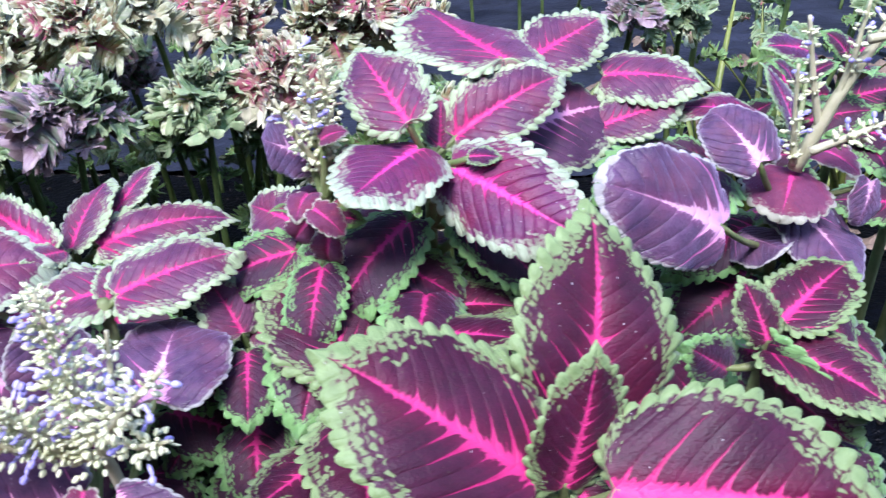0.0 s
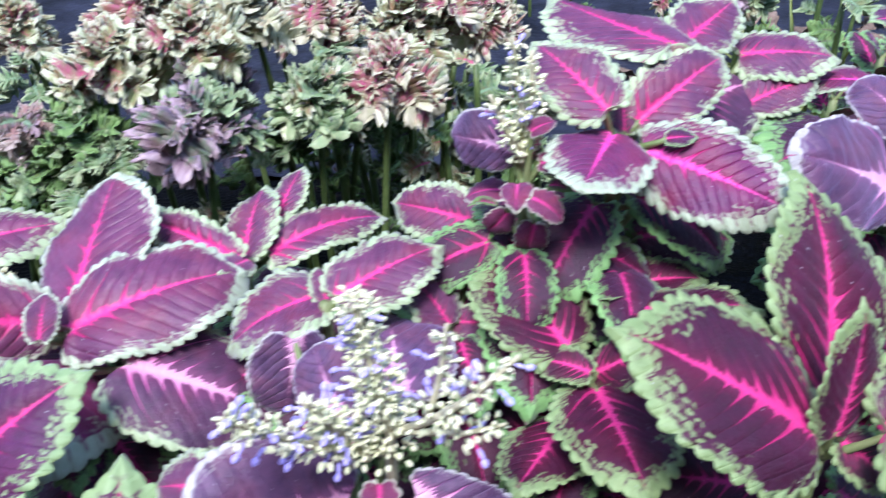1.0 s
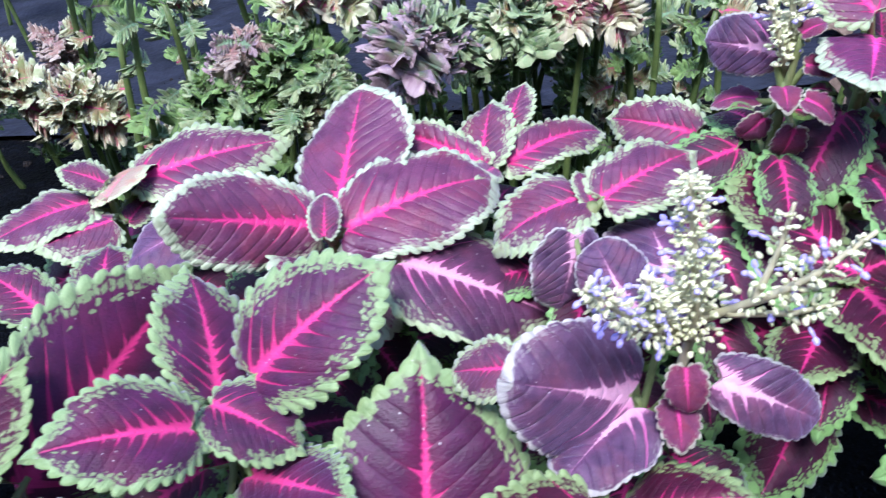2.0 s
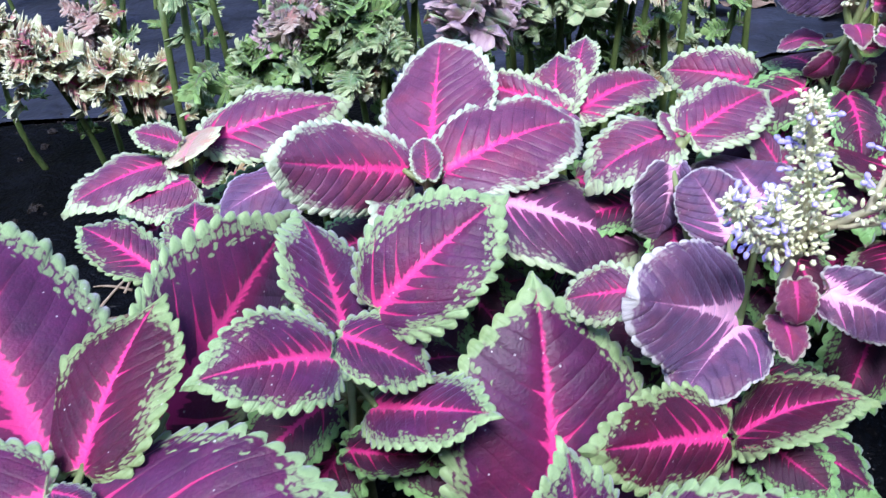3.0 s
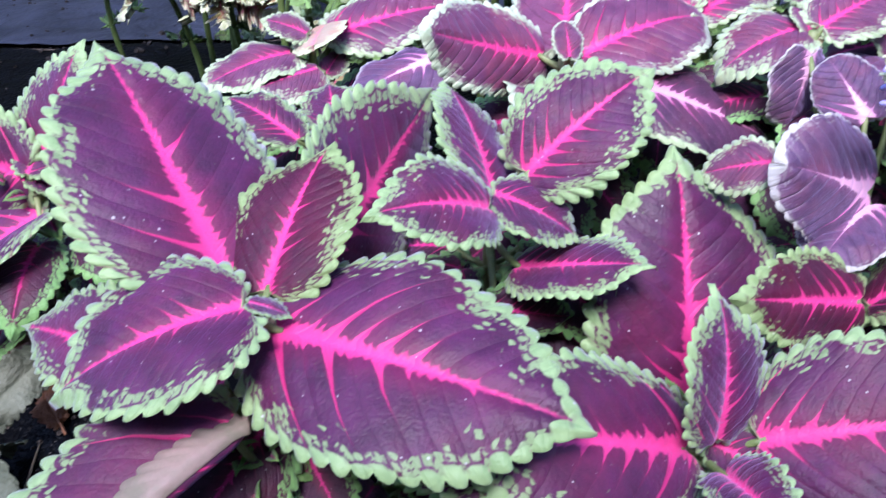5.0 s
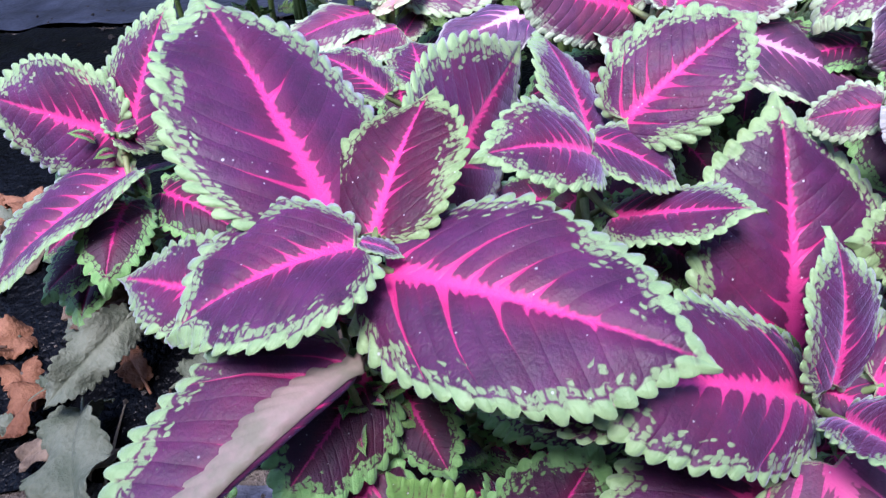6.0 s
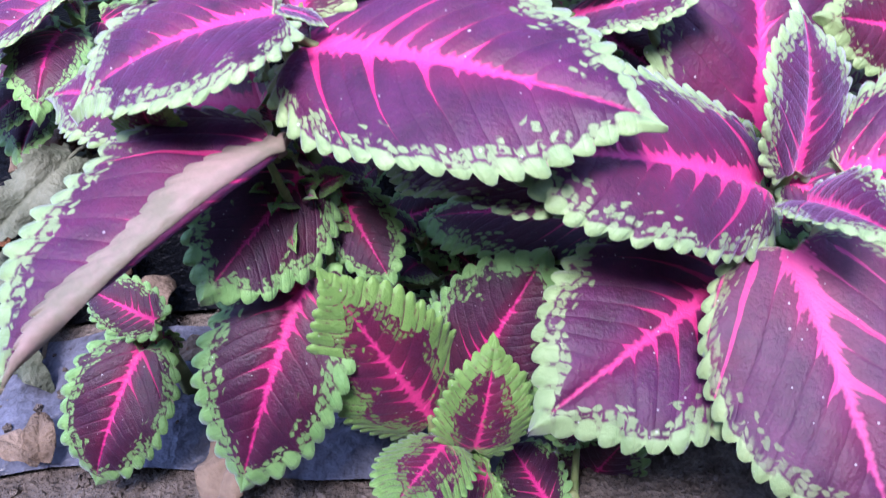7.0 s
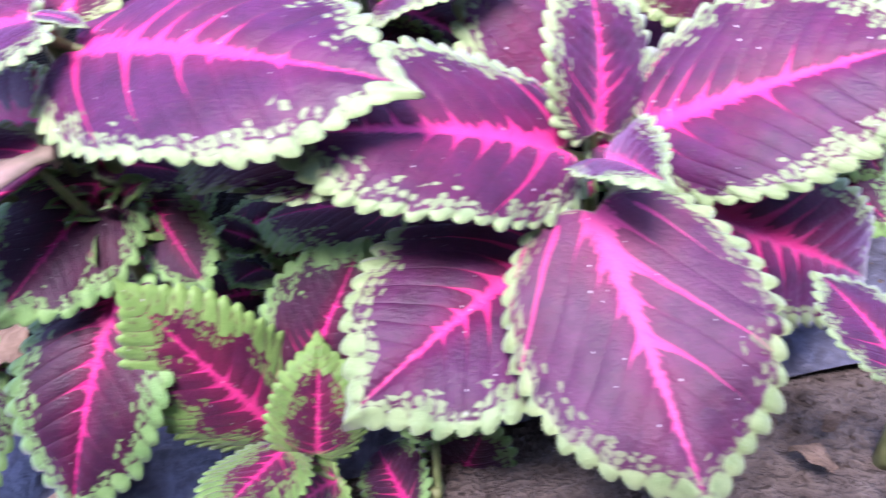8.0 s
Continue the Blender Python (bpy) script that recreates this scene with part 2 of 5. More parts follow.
PURPLE, PURPLE2 = (0.041, 0.0045, 0.031), (0.088, 0.010, 0.066)
MAGENTA, CRIMSON = (0.68, 0.042, 0.215), (0.42, 0.014, 0.115)
LEAF = {
    "g": leaf_material("leaf_green_edge", PURPLE, PURPLE2, (0.275, 0.39, 0.17), (0.175, 0.28, 0.108), MAGENTA, CRIMSON, 0.155, 0.030, 0.28, sheen=2.8),
    "e": leaf_material("leaf_pale_edge", (0.090, 0.024, 0.066), (0.165, 0.048, 0.104), (0.42, 0.51, 0.29), (0.30, 0.40, 0.20), MAGENTA, CRIMSON, 0.18, 0.024, 0.20, 0.75, rough=0.42, sheen=1.8, solid=1.1, quilt=1.25),
    "w": leaf_material("leaf_cream_edge", (0.095, 0.014, 0.070), (0.17, 0.028, 0.095), (0.42, 0.49, 0.33), (0.31, 0.38, 0.23), (0.74, 0.06, 0.34), CRIMSON, 0.17, 0.032, 0.20, 0.75, rough=0.42, solid=1.1, quilt=1.6),
    "p": leaf_material("leaf_dull_purple", (0.056, 0.027, 0.070), (0.135, 0.066, 0.134), (0.46, 0.46, 0.40), (0.30, 0.27, 0.28), (0.78, 0.42, 0.58), (0.56, 0.13, 0.34), 0.06, 0.085, 0.75, 0.4, 7.0, rough=0.44, bead=0.3, sheen=2.6, quilt=1.6, burst=3.6),
    "r": leaf_material("leaf_young_red", (0.13, 0.020, 0.070), (0.20, 0.040, 0.10), (0.46, 0.46, 0.34), (0.32, 0.30, 0.24), (0.60, 0.05, 0.24), CRIMSON, 0.08, 0.040, 0.10, 0.4, bead=0.3),
    "l": leaf_material("leaf_lime", (0.075, 0.008, 0.038), (0.12, 0.014, 0.050), (0.17, 0.32, 0.075), (0.11, 0.23, 0.05), MAGENTA, CRIMSON, 0.38, 0.020, 0.22, 1.0, bead=0.8, sheen=1.4, solid=1.2),
    # darker copy of the green-edged leaf, with shade put into its purples
    "d": leaf_material("leaf_painted_shade", (0.026, 0.0035, 0.018), (0.050, 0.007, 0.032), (0.20, 0.38, 0.12), (0.13, 0.28, 0.08), (0.56, 0.024, 0.19), CRIMSON, 0.17, 0.022, 0.22, sheen=1.8),
}
LEAF["f"] = LEAF["g"]
LEAF["h"] = leaf_material("leaf_long_ribs", (0.060, 0.013, 0.042), (0.115, 0.029, 0.078), (0.30, 0.40, 0.17), (0.19, 0.29, 0.11), (0.64, 0.075, 0.24), (0.44, 0.040, 0.16), 0.125, 0.034, 0.62, 0.7, 7.0, sheen=2.4)
LEAF["q"] = leaf_material("leaf_pale_heart", (0.045, 0.015, 0.040), (0.095, 0.030, 0.075), (0.40, 0.48, 0.28), (0.28, 0.38, 0.19), (0.74, 0.34, 0.50), (0.46, 0.08, 0.24), 0.11, 0.036, 0.36, 0.6)
LEAF["n"] = leaf_material("leaf_thin_edge", (0.096, 0.024, 0.068), (0.175, 0.050, 0.108), (0.48, 0.55, 0.37), (0.34, 0.42, 0.25), MAGENTA, CRIMSON, 0.115, 0.026, 0.22, 0.6, rough=0.40, sheen=1.8, solid=1.3, quilt=1.4)
LEAF["c"] = leaf_material("leaf_crimson", (0.038, 0.003, 0.017), (0.068, 0.005, 0.030), (0.25, 0.345, 0.14), (0.165, 0.245, 0.088), MAGENTA, CRIMSON, 0.155, 0.030, 0.28, sheen=0.4)
LEAF["u"] = leaf_material("leaf_turned", (0.36, 0.30, 0.20), (0.46, 0.34, 0.26), (0.52, 0.58, 0.34), (0.40, 0.48, 0.26), (0.60, 0.22, 0.24), (0.52, 0.30, 0.24), 0.12, 0.03, 0.2)
UNDER = plain_material("leaf_underside", (0.19, 0.165, 0.115), (0.36, 0.235, 0.215), 55.0, 0.6, 0.3)
STEM = plain_material("stem_green", (0.13, 0.19, 0.06), (0.24, 0.27, 0.11), 90.0, 0.5, 0.4)
STEM_DARK = plain_material("stem_dark_green", (0.055, 0.10, 0.025), (0.13, 0.18, 0.05), 90.0, 0.5, 0.4)
STEM_PALE = plain_material("stem_pale", (0.42, 0.42, 0.24), (0.58, 0.54, 0.36), 90.0, 0.5, 0.4)


# ---- shared builders ----
def smooth(a, b, x):
    x = min(max((x - a) / (b - a), 0.0), 1.0)
    return x * x * (3 - 2 * x)


def ground_z(x, y):
    return -0.060 + 0.060 * smooth(0.05, 0.50, y) + 0.006 * noise.noise((x * 6.0, y * 6.0, 0.3)) + 0.003 * noise.noise((x * 19.0, y * 19.0, 1.3))


def mesh_of(name, verts, faces, mats, slots=None, shade=True):
    me = bpy.data.meshes.new(name)
    me.from_pydata([tuple(p) for p in verts], [], faces)
    for m in mats:
        me.materials.append(m)
    if slots is not None:
        me.polygons.foreach_set("material_index", slots)
    if shade:
        me.polygons.foreach_set("use_smooth", [True] * len(me.polygons))
    me.update()
    return me


def child(name, me, parent, matrix=None, label=""):
    """One part under a thing; the matrix is in the world."""
    ob = new(name, me)
    ob.parent = parent
    up = Matrix.Identity(4)
    p = parent
    while p is not None:
        up = p.matrix_basis @ up
        p = p.parent
    ob.matrix_basis = up.inverted() @ (matrix if matrix is not None else Matrix.Identity(4))
    return tagged(ob, label)


# outline powers at the base and at the tip, and how far the tip is drawn out
OUTLINE = {"g": (0.52, 0.84, 0.56), "h": (0.56, 0.80, 0.56), "c": (0.52, 0.84, 0.56), "f": (0.52, 0.84, 0.56), "l": (0.52, 0.90, 0.55), "d": (0.55, 0.84, 0.35), "e": (0.46, 0.78, 0.30), "n": (0.50, 0.58, 0.15), "q": (0.50, 0.74, 0.25), "w": (0.48, 0.62, 0.15), "p": (0.40, 0.50, 0.0), "r": (0.45, 0.74, 0.1), "u": (0.5, 0.7, 0.2)}
# teeth to a side, and their height as a part of their spacing
TEETH = {"g": (22, 0.44), "h": (22, 0.44), "c": (22, 0.44), "f": (22, 0.44), "l": (26, 0.46), "d": (19, 0.42), "e": (22, 0.42), "n": (26, 0.34), "q": (22, 0.34), "w": (22, 0.34), "p": (26, 0.20), "r": (17, 0.34), "u": (17, 0.34)}


def columns(w):
    """Columns of the lower face: every second one and the rib; three for small blades."""
    return [0, w // 2, w - 1] if w < 9 else sorted(set(range(0, w, 2)) | {w // 2})


def underside(top, nv, w, thick, turn=None, side=1):
    """The lower face of a leaf, with half the columns, and all faces of the closed blade."""
    low = top.reshape(nv, w, 3)[:, columns(w)].copy()
    depth = np.full(low.shape[:2], thick)
    depth[:, [0, -1]] *= 0.4
    if turn is None:
        low[:, :, 2] -= depth
    else:
        turn = turn[:, columns(w)]
        low[:, :, 2] -= depth * np.cos(turn)
        low[:, :, 0] += side * depth * np.sin(turn)
    h = low.shape[1]
    n = nv * w
    i = np.arange(nv - 1)[:, None] * w + np.arange(w - 1)[None, :]
    faces = np.stack([i, i + 1, i + 1 + w, i + w], -1).reshape(-1, 4).tolist()
    upper = len(faces)
    i = n + np.arange(nv - 1)[:, None] * h + np.arange(h - 1)[None, :]
    faces += np.stack([i + h, i + 1 + h, i + 1, i], -1).reshape(-1, 4).tolist()
    slots = [0] * upper + [1] * (len(faces) - upper)
    for r in range(nv - 1):
        faces.append((r * w, (r + 1) * w, n + (r + 1) * h, n + r * h))
        faces.append((r * w + w - 1, n + r * h + h - 1, n + (r + 1) * h + h - 1, (r + 1) * w + w - 1))
    faces.append(tuple((nv - 1) * w + k for k in range(w)) + tuple(n + (nv - 1) * h + k for k in reversed(range(h))))
    return low.reshape(-1, 3), faces, slots + [0] * (2 * nv - 1)


def leaf_mesh(kind, length, width, bow, fold, seed, rows_per_tooth=5, wave=1.0, rolled=0.0):
    """A toothed leaf with thickness, along +y from its base, upper face +z. width: part of the length.
    Its rows run from the rib to the edge as the side veins do, with teeth at even steps along the edge."""
    rnd = random.Random(seed)
    a, b, draw = OUTLINE[kind]
    teeth, amp = TEETH[kind]
    teeth = max(8, round(teeth * min(1.15, 0.36 + 5.8 * length)))
    f = 0.5 - 0.5 * np.cos(np.pi * np.linspace(0, 1, 500))
    peak = (a / (a + b)) ** a * (b / (a + b)) ** b
    late = np.clip((f - 0.70) / 0.30, 0, 1)
    s = f ** a * (1 - f) ** b / peak * (1 - draw * late * late * (3 - 2 * late))
    ox = s * width / 2
    oy = f - 0.10 * (1 - f) ** 3 * (1 - np.exp(-f / 0.02)) * (1 if kind in "gfcleh" else 1.6)
    arc = np.concatenate([[0], np.cumsum(np.hypot(np.diff(ox), np.diff(oy)))])
    spacing = arc[-1] / teeth
    nv = teeth * rows_per_tooth + 1
    t = np.linspace(0, 1, nv)
    mx, my = np.interp(t * arc[-1], arc, ox), np.interp(t * arc[-1], arc, oy)
    mx = np.maximum(mx, 0.003)
    tx, ty = np.gradient(mx), np.gradient(my)
    size = np.hypot(tx, ty)
    tx, ty = tx / size, ty / size
    mid = np.maximum.accumulate(np.clip(my - 0.80 * mx, 0, 1)) * 0.86 + 0.14 * t
    half = np.array([0, 0.08, 0.20, 0.34, 0.48, 0.62, 0.74, 0.84, 0.92, 1.0])
    us = np.concatenate([-half[:0:-1], half])
    U = np.ones_like(t)[:, None] * us[None, :]
    A, side_of = np.abs(U), np.sign(U)
    phase = t * teeth
    part = phase - np.floor(phase)
    jag = np.array([[rnd.uniform(0.70, 1.25) for _ in range(teeth + 1)] for _ in range(2)])
    lean = np.sin(np.pi * part ** 1.25) ** 0.6
    lobe = lean[:, None] * np.where(U < 0, jag[0][np.minimum(phase.astype(int), teeth)][:, None], jag[1][np.minimum(phase.astype(int), teeth)][:, None])
    lobe = lobe * (np.minimum(1, (1 - t) * 5.5) * np.minimum(1, t * 14 + 0.1))[:, None]
    out = np.clip((A - 0.88) / 0.12, 0, 1) if kind == "l" else np.clip((A - 0.80) / 0.20, 0, 1)
    lob = lobe * amp * spacing * out
    X = side_of * (A * mx[:, None] + (ty + 0.25 * tx)[:, None] * lob)
    Y = mid[:, None] + (my - mid)[:, None] * A - 0.10 * mx[:, None] * np.sin(np.pi * A) + (-tx + 0.25 * ty)[:, None] * lob
    V = np.clip(Y, 0, 1)
    q = np.abs(X)
    run = Y - q * (1.25 + 0.5 * q if kind == "h" else 0.55 + 1.1 * q) + 0.012 * np.sin(9.0 * Y + 3.0 * side_of + rnd.uniform(0, 6.28))
    c = (7.0 if kind in "ph" else 11.0) * run
    pucker = np.abs(np.sin(np.pi * c)) ** 0.7 * np.minimum(1, A * 4) * (1 - A ** 4)
    ph1, ph2 = rnd.uniform(0, 6.28), rnd.uniform(0, 6.28)
    ripple = np.sin(V * rnd.uniform(9, 13) + ph1 * side_of + ph2) * A ** 2
    Z = 4 * bow * V * (1 - V) + np.tan(fold) * q * (1 - 0.45 * A) * np.minimum(1, 1.15 - 0.4 * V)
    Z = Z + (0.010 if kind == "p" else 0.0080 if kind in "enqw" else 0.0065) * pucker * (0.55 + 0.45 * np.sin(7.0 * V + 4.0 * U + ph1)) * np.minimum(1, mx / (0.3 * width))[:, None] - 0.010 * np.exp(-(q / 0.02) ** 2) + 0.021 * ripple * wave
    Z = Z + 0.010 * out * (lobe - 0.5) * np.where(np.floor(phase) % 2 > 0, 1.0, -0.6)[:, None] * (0.4 if kind == "p" else 0.15 if kind == "l" else 1.0)
    Z = Z - 0.09 * width * A ** 3 * (0.6 if kind in "gfclh" else 0.9)
    Z = Z - 0.5 * np.maximum(0, V - 0.8) ** 2
    angle, side = None, 1
    if rolled:
        # one side turns up and over and shows its lower face
        side, r = (1 if rolled > 0 else -1), 0.011
        x0 = abs(rolled) * mx[:, None]
        d = 0.56 * np.maximum(0, X * side - x0)
        angle = np.minimum(d / r, np.pi)
        turned = x0 + r * np.sin(angle) - np.maximum(0, d - np.pi * r)
        X = np.where(d > 0, side * turned, X)
        Z = Z + r * (1 - np.cos(angle))
    top = np.stack([X, Y, Z], -1).reshape(-1, 3) * length
    thick = (0.0004 + 0.003 * length) * (2.2 if rolled else 1.0)
    w = len(us)
    low, faces, slots = underside(top, nv, w, thick, angle, side)
    me = mesh_of("leaf", np.concatenate([top, low]), faces, [LEAF[kind], UNDER], slots)
    inward = np.maximum(mx * ty - (my - mid) * tx, 0.0)
    edge = (1 - A) * (inward[:, None] + lobe * amp * spacing) / (width / 2) + 5.0 * np.maximum(0, 0.045 - t)[:, None]
    edge = edge * np.clip(0.185 * (width / 2) / spacing, 0.8, 1.25)
    one = np.stack([U, V, edge], -1).reshape(-1, 3)
    two = np.stack([q, phase[:, None] * np.ones_like(U), run], -1).reshape(-1, 3)
    for name, data in (("leaf", one), ("vein", two)):
        at = me.attributes.new(name, "FLOAT_VECTOR", "POINT")
        both = np.concatenate([data, data.reshape(nv, w, 3)[:, columns(w)].reshape(-1, 3)])
        at.data.foreach_set("vector", both.astype(np.float32).reshape(-1))
    return me


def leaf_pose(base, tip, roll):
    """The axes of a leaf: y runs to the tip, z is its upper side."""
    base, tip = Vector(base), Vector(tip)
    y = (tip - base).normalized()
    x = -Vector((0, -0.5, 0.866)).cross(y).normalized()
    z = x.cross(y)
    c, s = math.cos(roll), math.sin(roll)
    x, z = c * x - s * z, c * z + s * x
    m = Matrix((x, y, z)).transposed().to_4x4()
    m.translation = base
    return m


def tube(points, radii, sides=8):
    """Verts and faces of a round stem through the points, capped."""
    pts = [Vector(p) for p in points]
    verts, faces = [], []
    for i, p in enumerate(pts):
        d = (pts[min(i + 1, len(pts) - 1)] - pts[max(i - 1, 0)]).normalized()
        x = d.orthogonal().normalized() if abs(d.z) > 0.98 else Vector((0, 0, 1)).cross(d).normalized()
        y = d.cross(x)
        r = radii[i] if hasattr(radii, "__len__") else radii
        verts += [p + r * (math.cos(6.2832 * k / sides) * x + math.sin(6.2832 * k / sides) * y) for k in range(sides)]
    for i in range(len(pts) - 1):
        for k in range(sides):
            faces.append((i * sides + k, i * sides + (k + 1) % sides, (i + 1) * sides + (k + 1) % sides, (i + 1) * sides + k))
    faces.append(tuple(range(sides))[::-1])
    faces.append(tuple((len(pts) - 1) * sides + k for k in range(sides)))
    return verts, faces


def bent(p, q, sag=(0, 0, 0), steps=8):
    p, q, sag = Vector(p), Vector(q), Vector(sag)
    return [p.lerp(q, i / steps) + sag * (4 * (i / steps) * (1 - i / steps)) for i in range(steps + 1)]


COUNT = [0]


def coleus(label, crown, root, category="plant", stem=True):
    """A plant: an empty at its foot and its main stem."""
    x, y = root
    foot = (x, y, ground_z(x, y) - 0.004)
    plant = new("coleus_plant")
    plant.matrix_basis = Matrix.Translation(foot)
    tagged(plant, label, category, "coleus plants in the bed")
    if stem:
        bow = ((crown[0] - x) * -0.15, (crown[1] - y) * -0.15, 0)
        pts = bent(foot, Vector(crown) - Vector((0, 0, 0.002)), bow)
        v, f = tube(pts, [0.0042 - 0.0018 * i / 8 for i in range(9)])
        child("stem", mesh_of("stem", v, f, [STEM]), plant)
    plant["crown"] = tuple(crown)
    return plant


def leaf(plant, kind, base, tip, width, roll, bow, fold, label="", rolled=0.0):
    """One leaf with its stalk."""
    COUNT[0] += 1
    length = (Vector(tip) - Vector(base)).length
    me = leaf_mesh(kind, length, width, bow, fold, COUNT[0], 5, 1.9 if kind in "pw" else 1.4 if kind in "en" else 1.0, rolled)
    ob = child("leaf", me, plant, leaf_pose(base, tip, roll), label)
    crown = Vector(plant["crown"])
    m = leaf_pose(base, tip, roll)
    inner = m @ Vector((0, length * 0.03, -0.0008))
    gap = (inner - crown).length
    start = crown - Vector((0, 0, 0.004 + (0.25 if gap < 0.03 else 0.5) * gap))
    v, f = tube(bent(start, inner, (0, 0, -0.05 * gap), 5), [0.0021, 0.0019, 0.0017, 0.0015, 0.0014, 0.0012])
    child("leaf_stalk", mesh_of("leaf_stalk", v, f, [STEM]), ob)
    return ob


# ---- ground ----
def spaced(lo, hi, fine_lo, fine_hi, step):
    fine = list(np.arange(fine_lo, fine_hi + 1e-6, step))
    left = [lo, lo * 0.5 + fine_lo * 0.5, fine_lo - 1.5, fine_lo - 0.5]
    right = [fine_hi + 0.5, fine_hi + 1.5, hi * 0.5 + fine_hi * 0.5, hi]
    return left + fine + right


def sheet(xs, ys, height):
    verts = [(x, y, height(x, y)) for y in ys for x in xs]
    w = len(xs)
    faces = [(j * w + i, j * w + i + 1, (j + 1) * w + i + 1, (j + 1) * w + i) for j in range(len(ys) - 1) for i in range(w - 1)]
    return verts, faces


SOIL = plain_material("soil", (0.062, 0.050, 0.042), (0.21, 0.175, 0.148), 70.0, 0.9, 0.2, 1.0, 0.006, False)
FILM = plain_material("film_black", (0.0010, 0.0011, 0.0014), (0.003, 0.0035, 0.005), 45.0, 0.34, 0.08, 0.8, 0.003, False)
# black film again, lighter and bluer: the sky's reflection is in the colour
FILM_SKY = plain_material("film_sky_tint", (0.008, 0.010, 0.015), (0.034, 0.040, 0.062), 12.0, 0.42, 0.3, 0.8, 0.004, False)
GREY = plain_material("film_faded", (0.018, 0.017, 0.018), (0.17, 0.18, 0.24), 40.0, 0.36, 0.35, 0.7, 0.003, False)
v, f = sheet(spaced(-300, 300, -1.2, 1.2, 0.02), spaced(-300, 300, -0.3, 1.6, 0.02), ground_z)
# dark surface of the two added walls that hold back light
BLOCKER = plain_material("light_blocker", (0.010, 0.014, 0.008), (0.035, 0.045, 0.022), 6.0, 0.9, 0.1, 1.0, 0.05, False)
# added wall, out of view: keeps low sky out of the leaf reflections
v2, f2 = sheet(list(np.arange(-4.0, 4.01, 0.25)), [2.30, 2.32, 2.60, 2.62], lambda x, y: 2.6 if 2.31 < y < 2.61 else -0.1)
tagged(new("wall_back", mesh_of("wall_back", v2, f2, [BLOCKER], None, False)), "unseen plain dark wall added beyond the bed to block low sky", "wall", kind="structure")
# added wall behind the camera, its height set to shade the front leaves
v3, f3 = sheet(list(np.arange(-4.0, 4.01, 0.25)), [-0.80, -0.78, -0.52, -0.50], lambda x, y: 1.02 if -0.79 < y < -0.51 else -0.1)
tagged(new("wall_front", mesh_of("wall_front", v3, f3, [BLOCKER], None, False)), "unseen plain dark wall added behind the camera to shade the near leaves", "wall", kind="structure")
tagged(new("ground", mesh_of("ground", v, f, [SOIL])), "dark brown garden soil of a planting bed", "ground", kind="structure")


def film_z(x, y):
    fold = 0.0035 * (1 - abs(noise.noise((x * 22.0, y * 22.0, 5.0))) * 2.2) + 0.005 * noise.noise((x * 9.0 + y * 6.0, y * 3.0, 8.0))
    return ground_z(x, y) + 0.006 + max(fold, -0.004)


def film(name, y0, y1, mat, label, ragged):
    ys = list(np.arange(y0, y1, 0.011))
    v, f = sheet(list(np.arange(-1.3, 1.31, 0.011)), ys, film_z)
    v = [(x, y + ragged * noise.noise((x * 7.0, 3.0, 0.0)) * (1 - smooth(y0, y0 + 0.1, y)), z) for x, y, z in v]
    tagged(new(name, mesh_of(name, v, f, [mat])), label, "plastic sheet", kind="structure")


film("plastic_mulch_1", 0.115, 0.20, GREY, "faded grey-blue plastic mulch film along the edge of the bed", 0.02)
film("plastic_mulch_2", 0.203, 0.74, FILM, "crinkled black plastic mulch film under the plants", 0.0)
film("plastic_mulch_3", 0.743, 2.00, FILM_SKY, "blue-black plastic mulch film behind the plants, sky reflection painted in", 0.0)

# ---- lower leaves of the plants, under the top ones, shade painted into their colour ----
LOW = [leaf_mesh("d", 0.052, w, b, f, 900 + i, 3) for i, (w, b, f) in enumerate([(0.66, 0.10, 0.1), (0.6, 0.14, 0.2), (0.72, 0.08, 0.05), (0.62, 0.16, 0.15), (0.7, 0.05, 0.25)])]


TINY = [leaf_mesh("l", 0.052, w, 0.15, 0.6, 950 + i, 2) for i, w in enumerate((0.45, 0.55, 0.65))]


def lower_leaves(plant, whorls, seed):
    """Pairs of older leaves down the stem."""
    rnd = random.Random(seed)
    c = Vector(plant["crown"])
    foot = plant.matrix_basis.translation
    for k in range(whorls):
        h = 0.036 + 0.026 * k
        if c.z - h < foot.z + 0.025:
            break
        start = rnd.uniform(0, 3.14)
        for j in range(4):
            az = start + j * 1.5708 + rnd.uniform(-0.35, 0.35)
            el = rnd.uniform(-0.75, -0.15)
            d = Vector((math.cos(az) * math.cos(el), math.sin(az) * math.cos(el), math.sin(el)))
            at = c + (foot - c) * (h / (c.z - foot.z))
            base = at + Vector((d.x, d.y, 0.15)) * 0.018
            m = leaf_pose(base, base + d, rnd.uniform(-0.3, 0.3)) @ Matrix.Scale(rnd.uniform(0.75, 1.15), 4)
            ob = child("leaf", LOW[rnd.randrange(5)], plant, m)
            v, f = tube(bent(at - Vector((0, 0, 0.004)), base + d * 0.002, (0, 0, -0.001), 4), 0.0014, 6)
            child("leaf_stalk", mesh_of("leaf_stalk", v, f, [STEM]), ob)


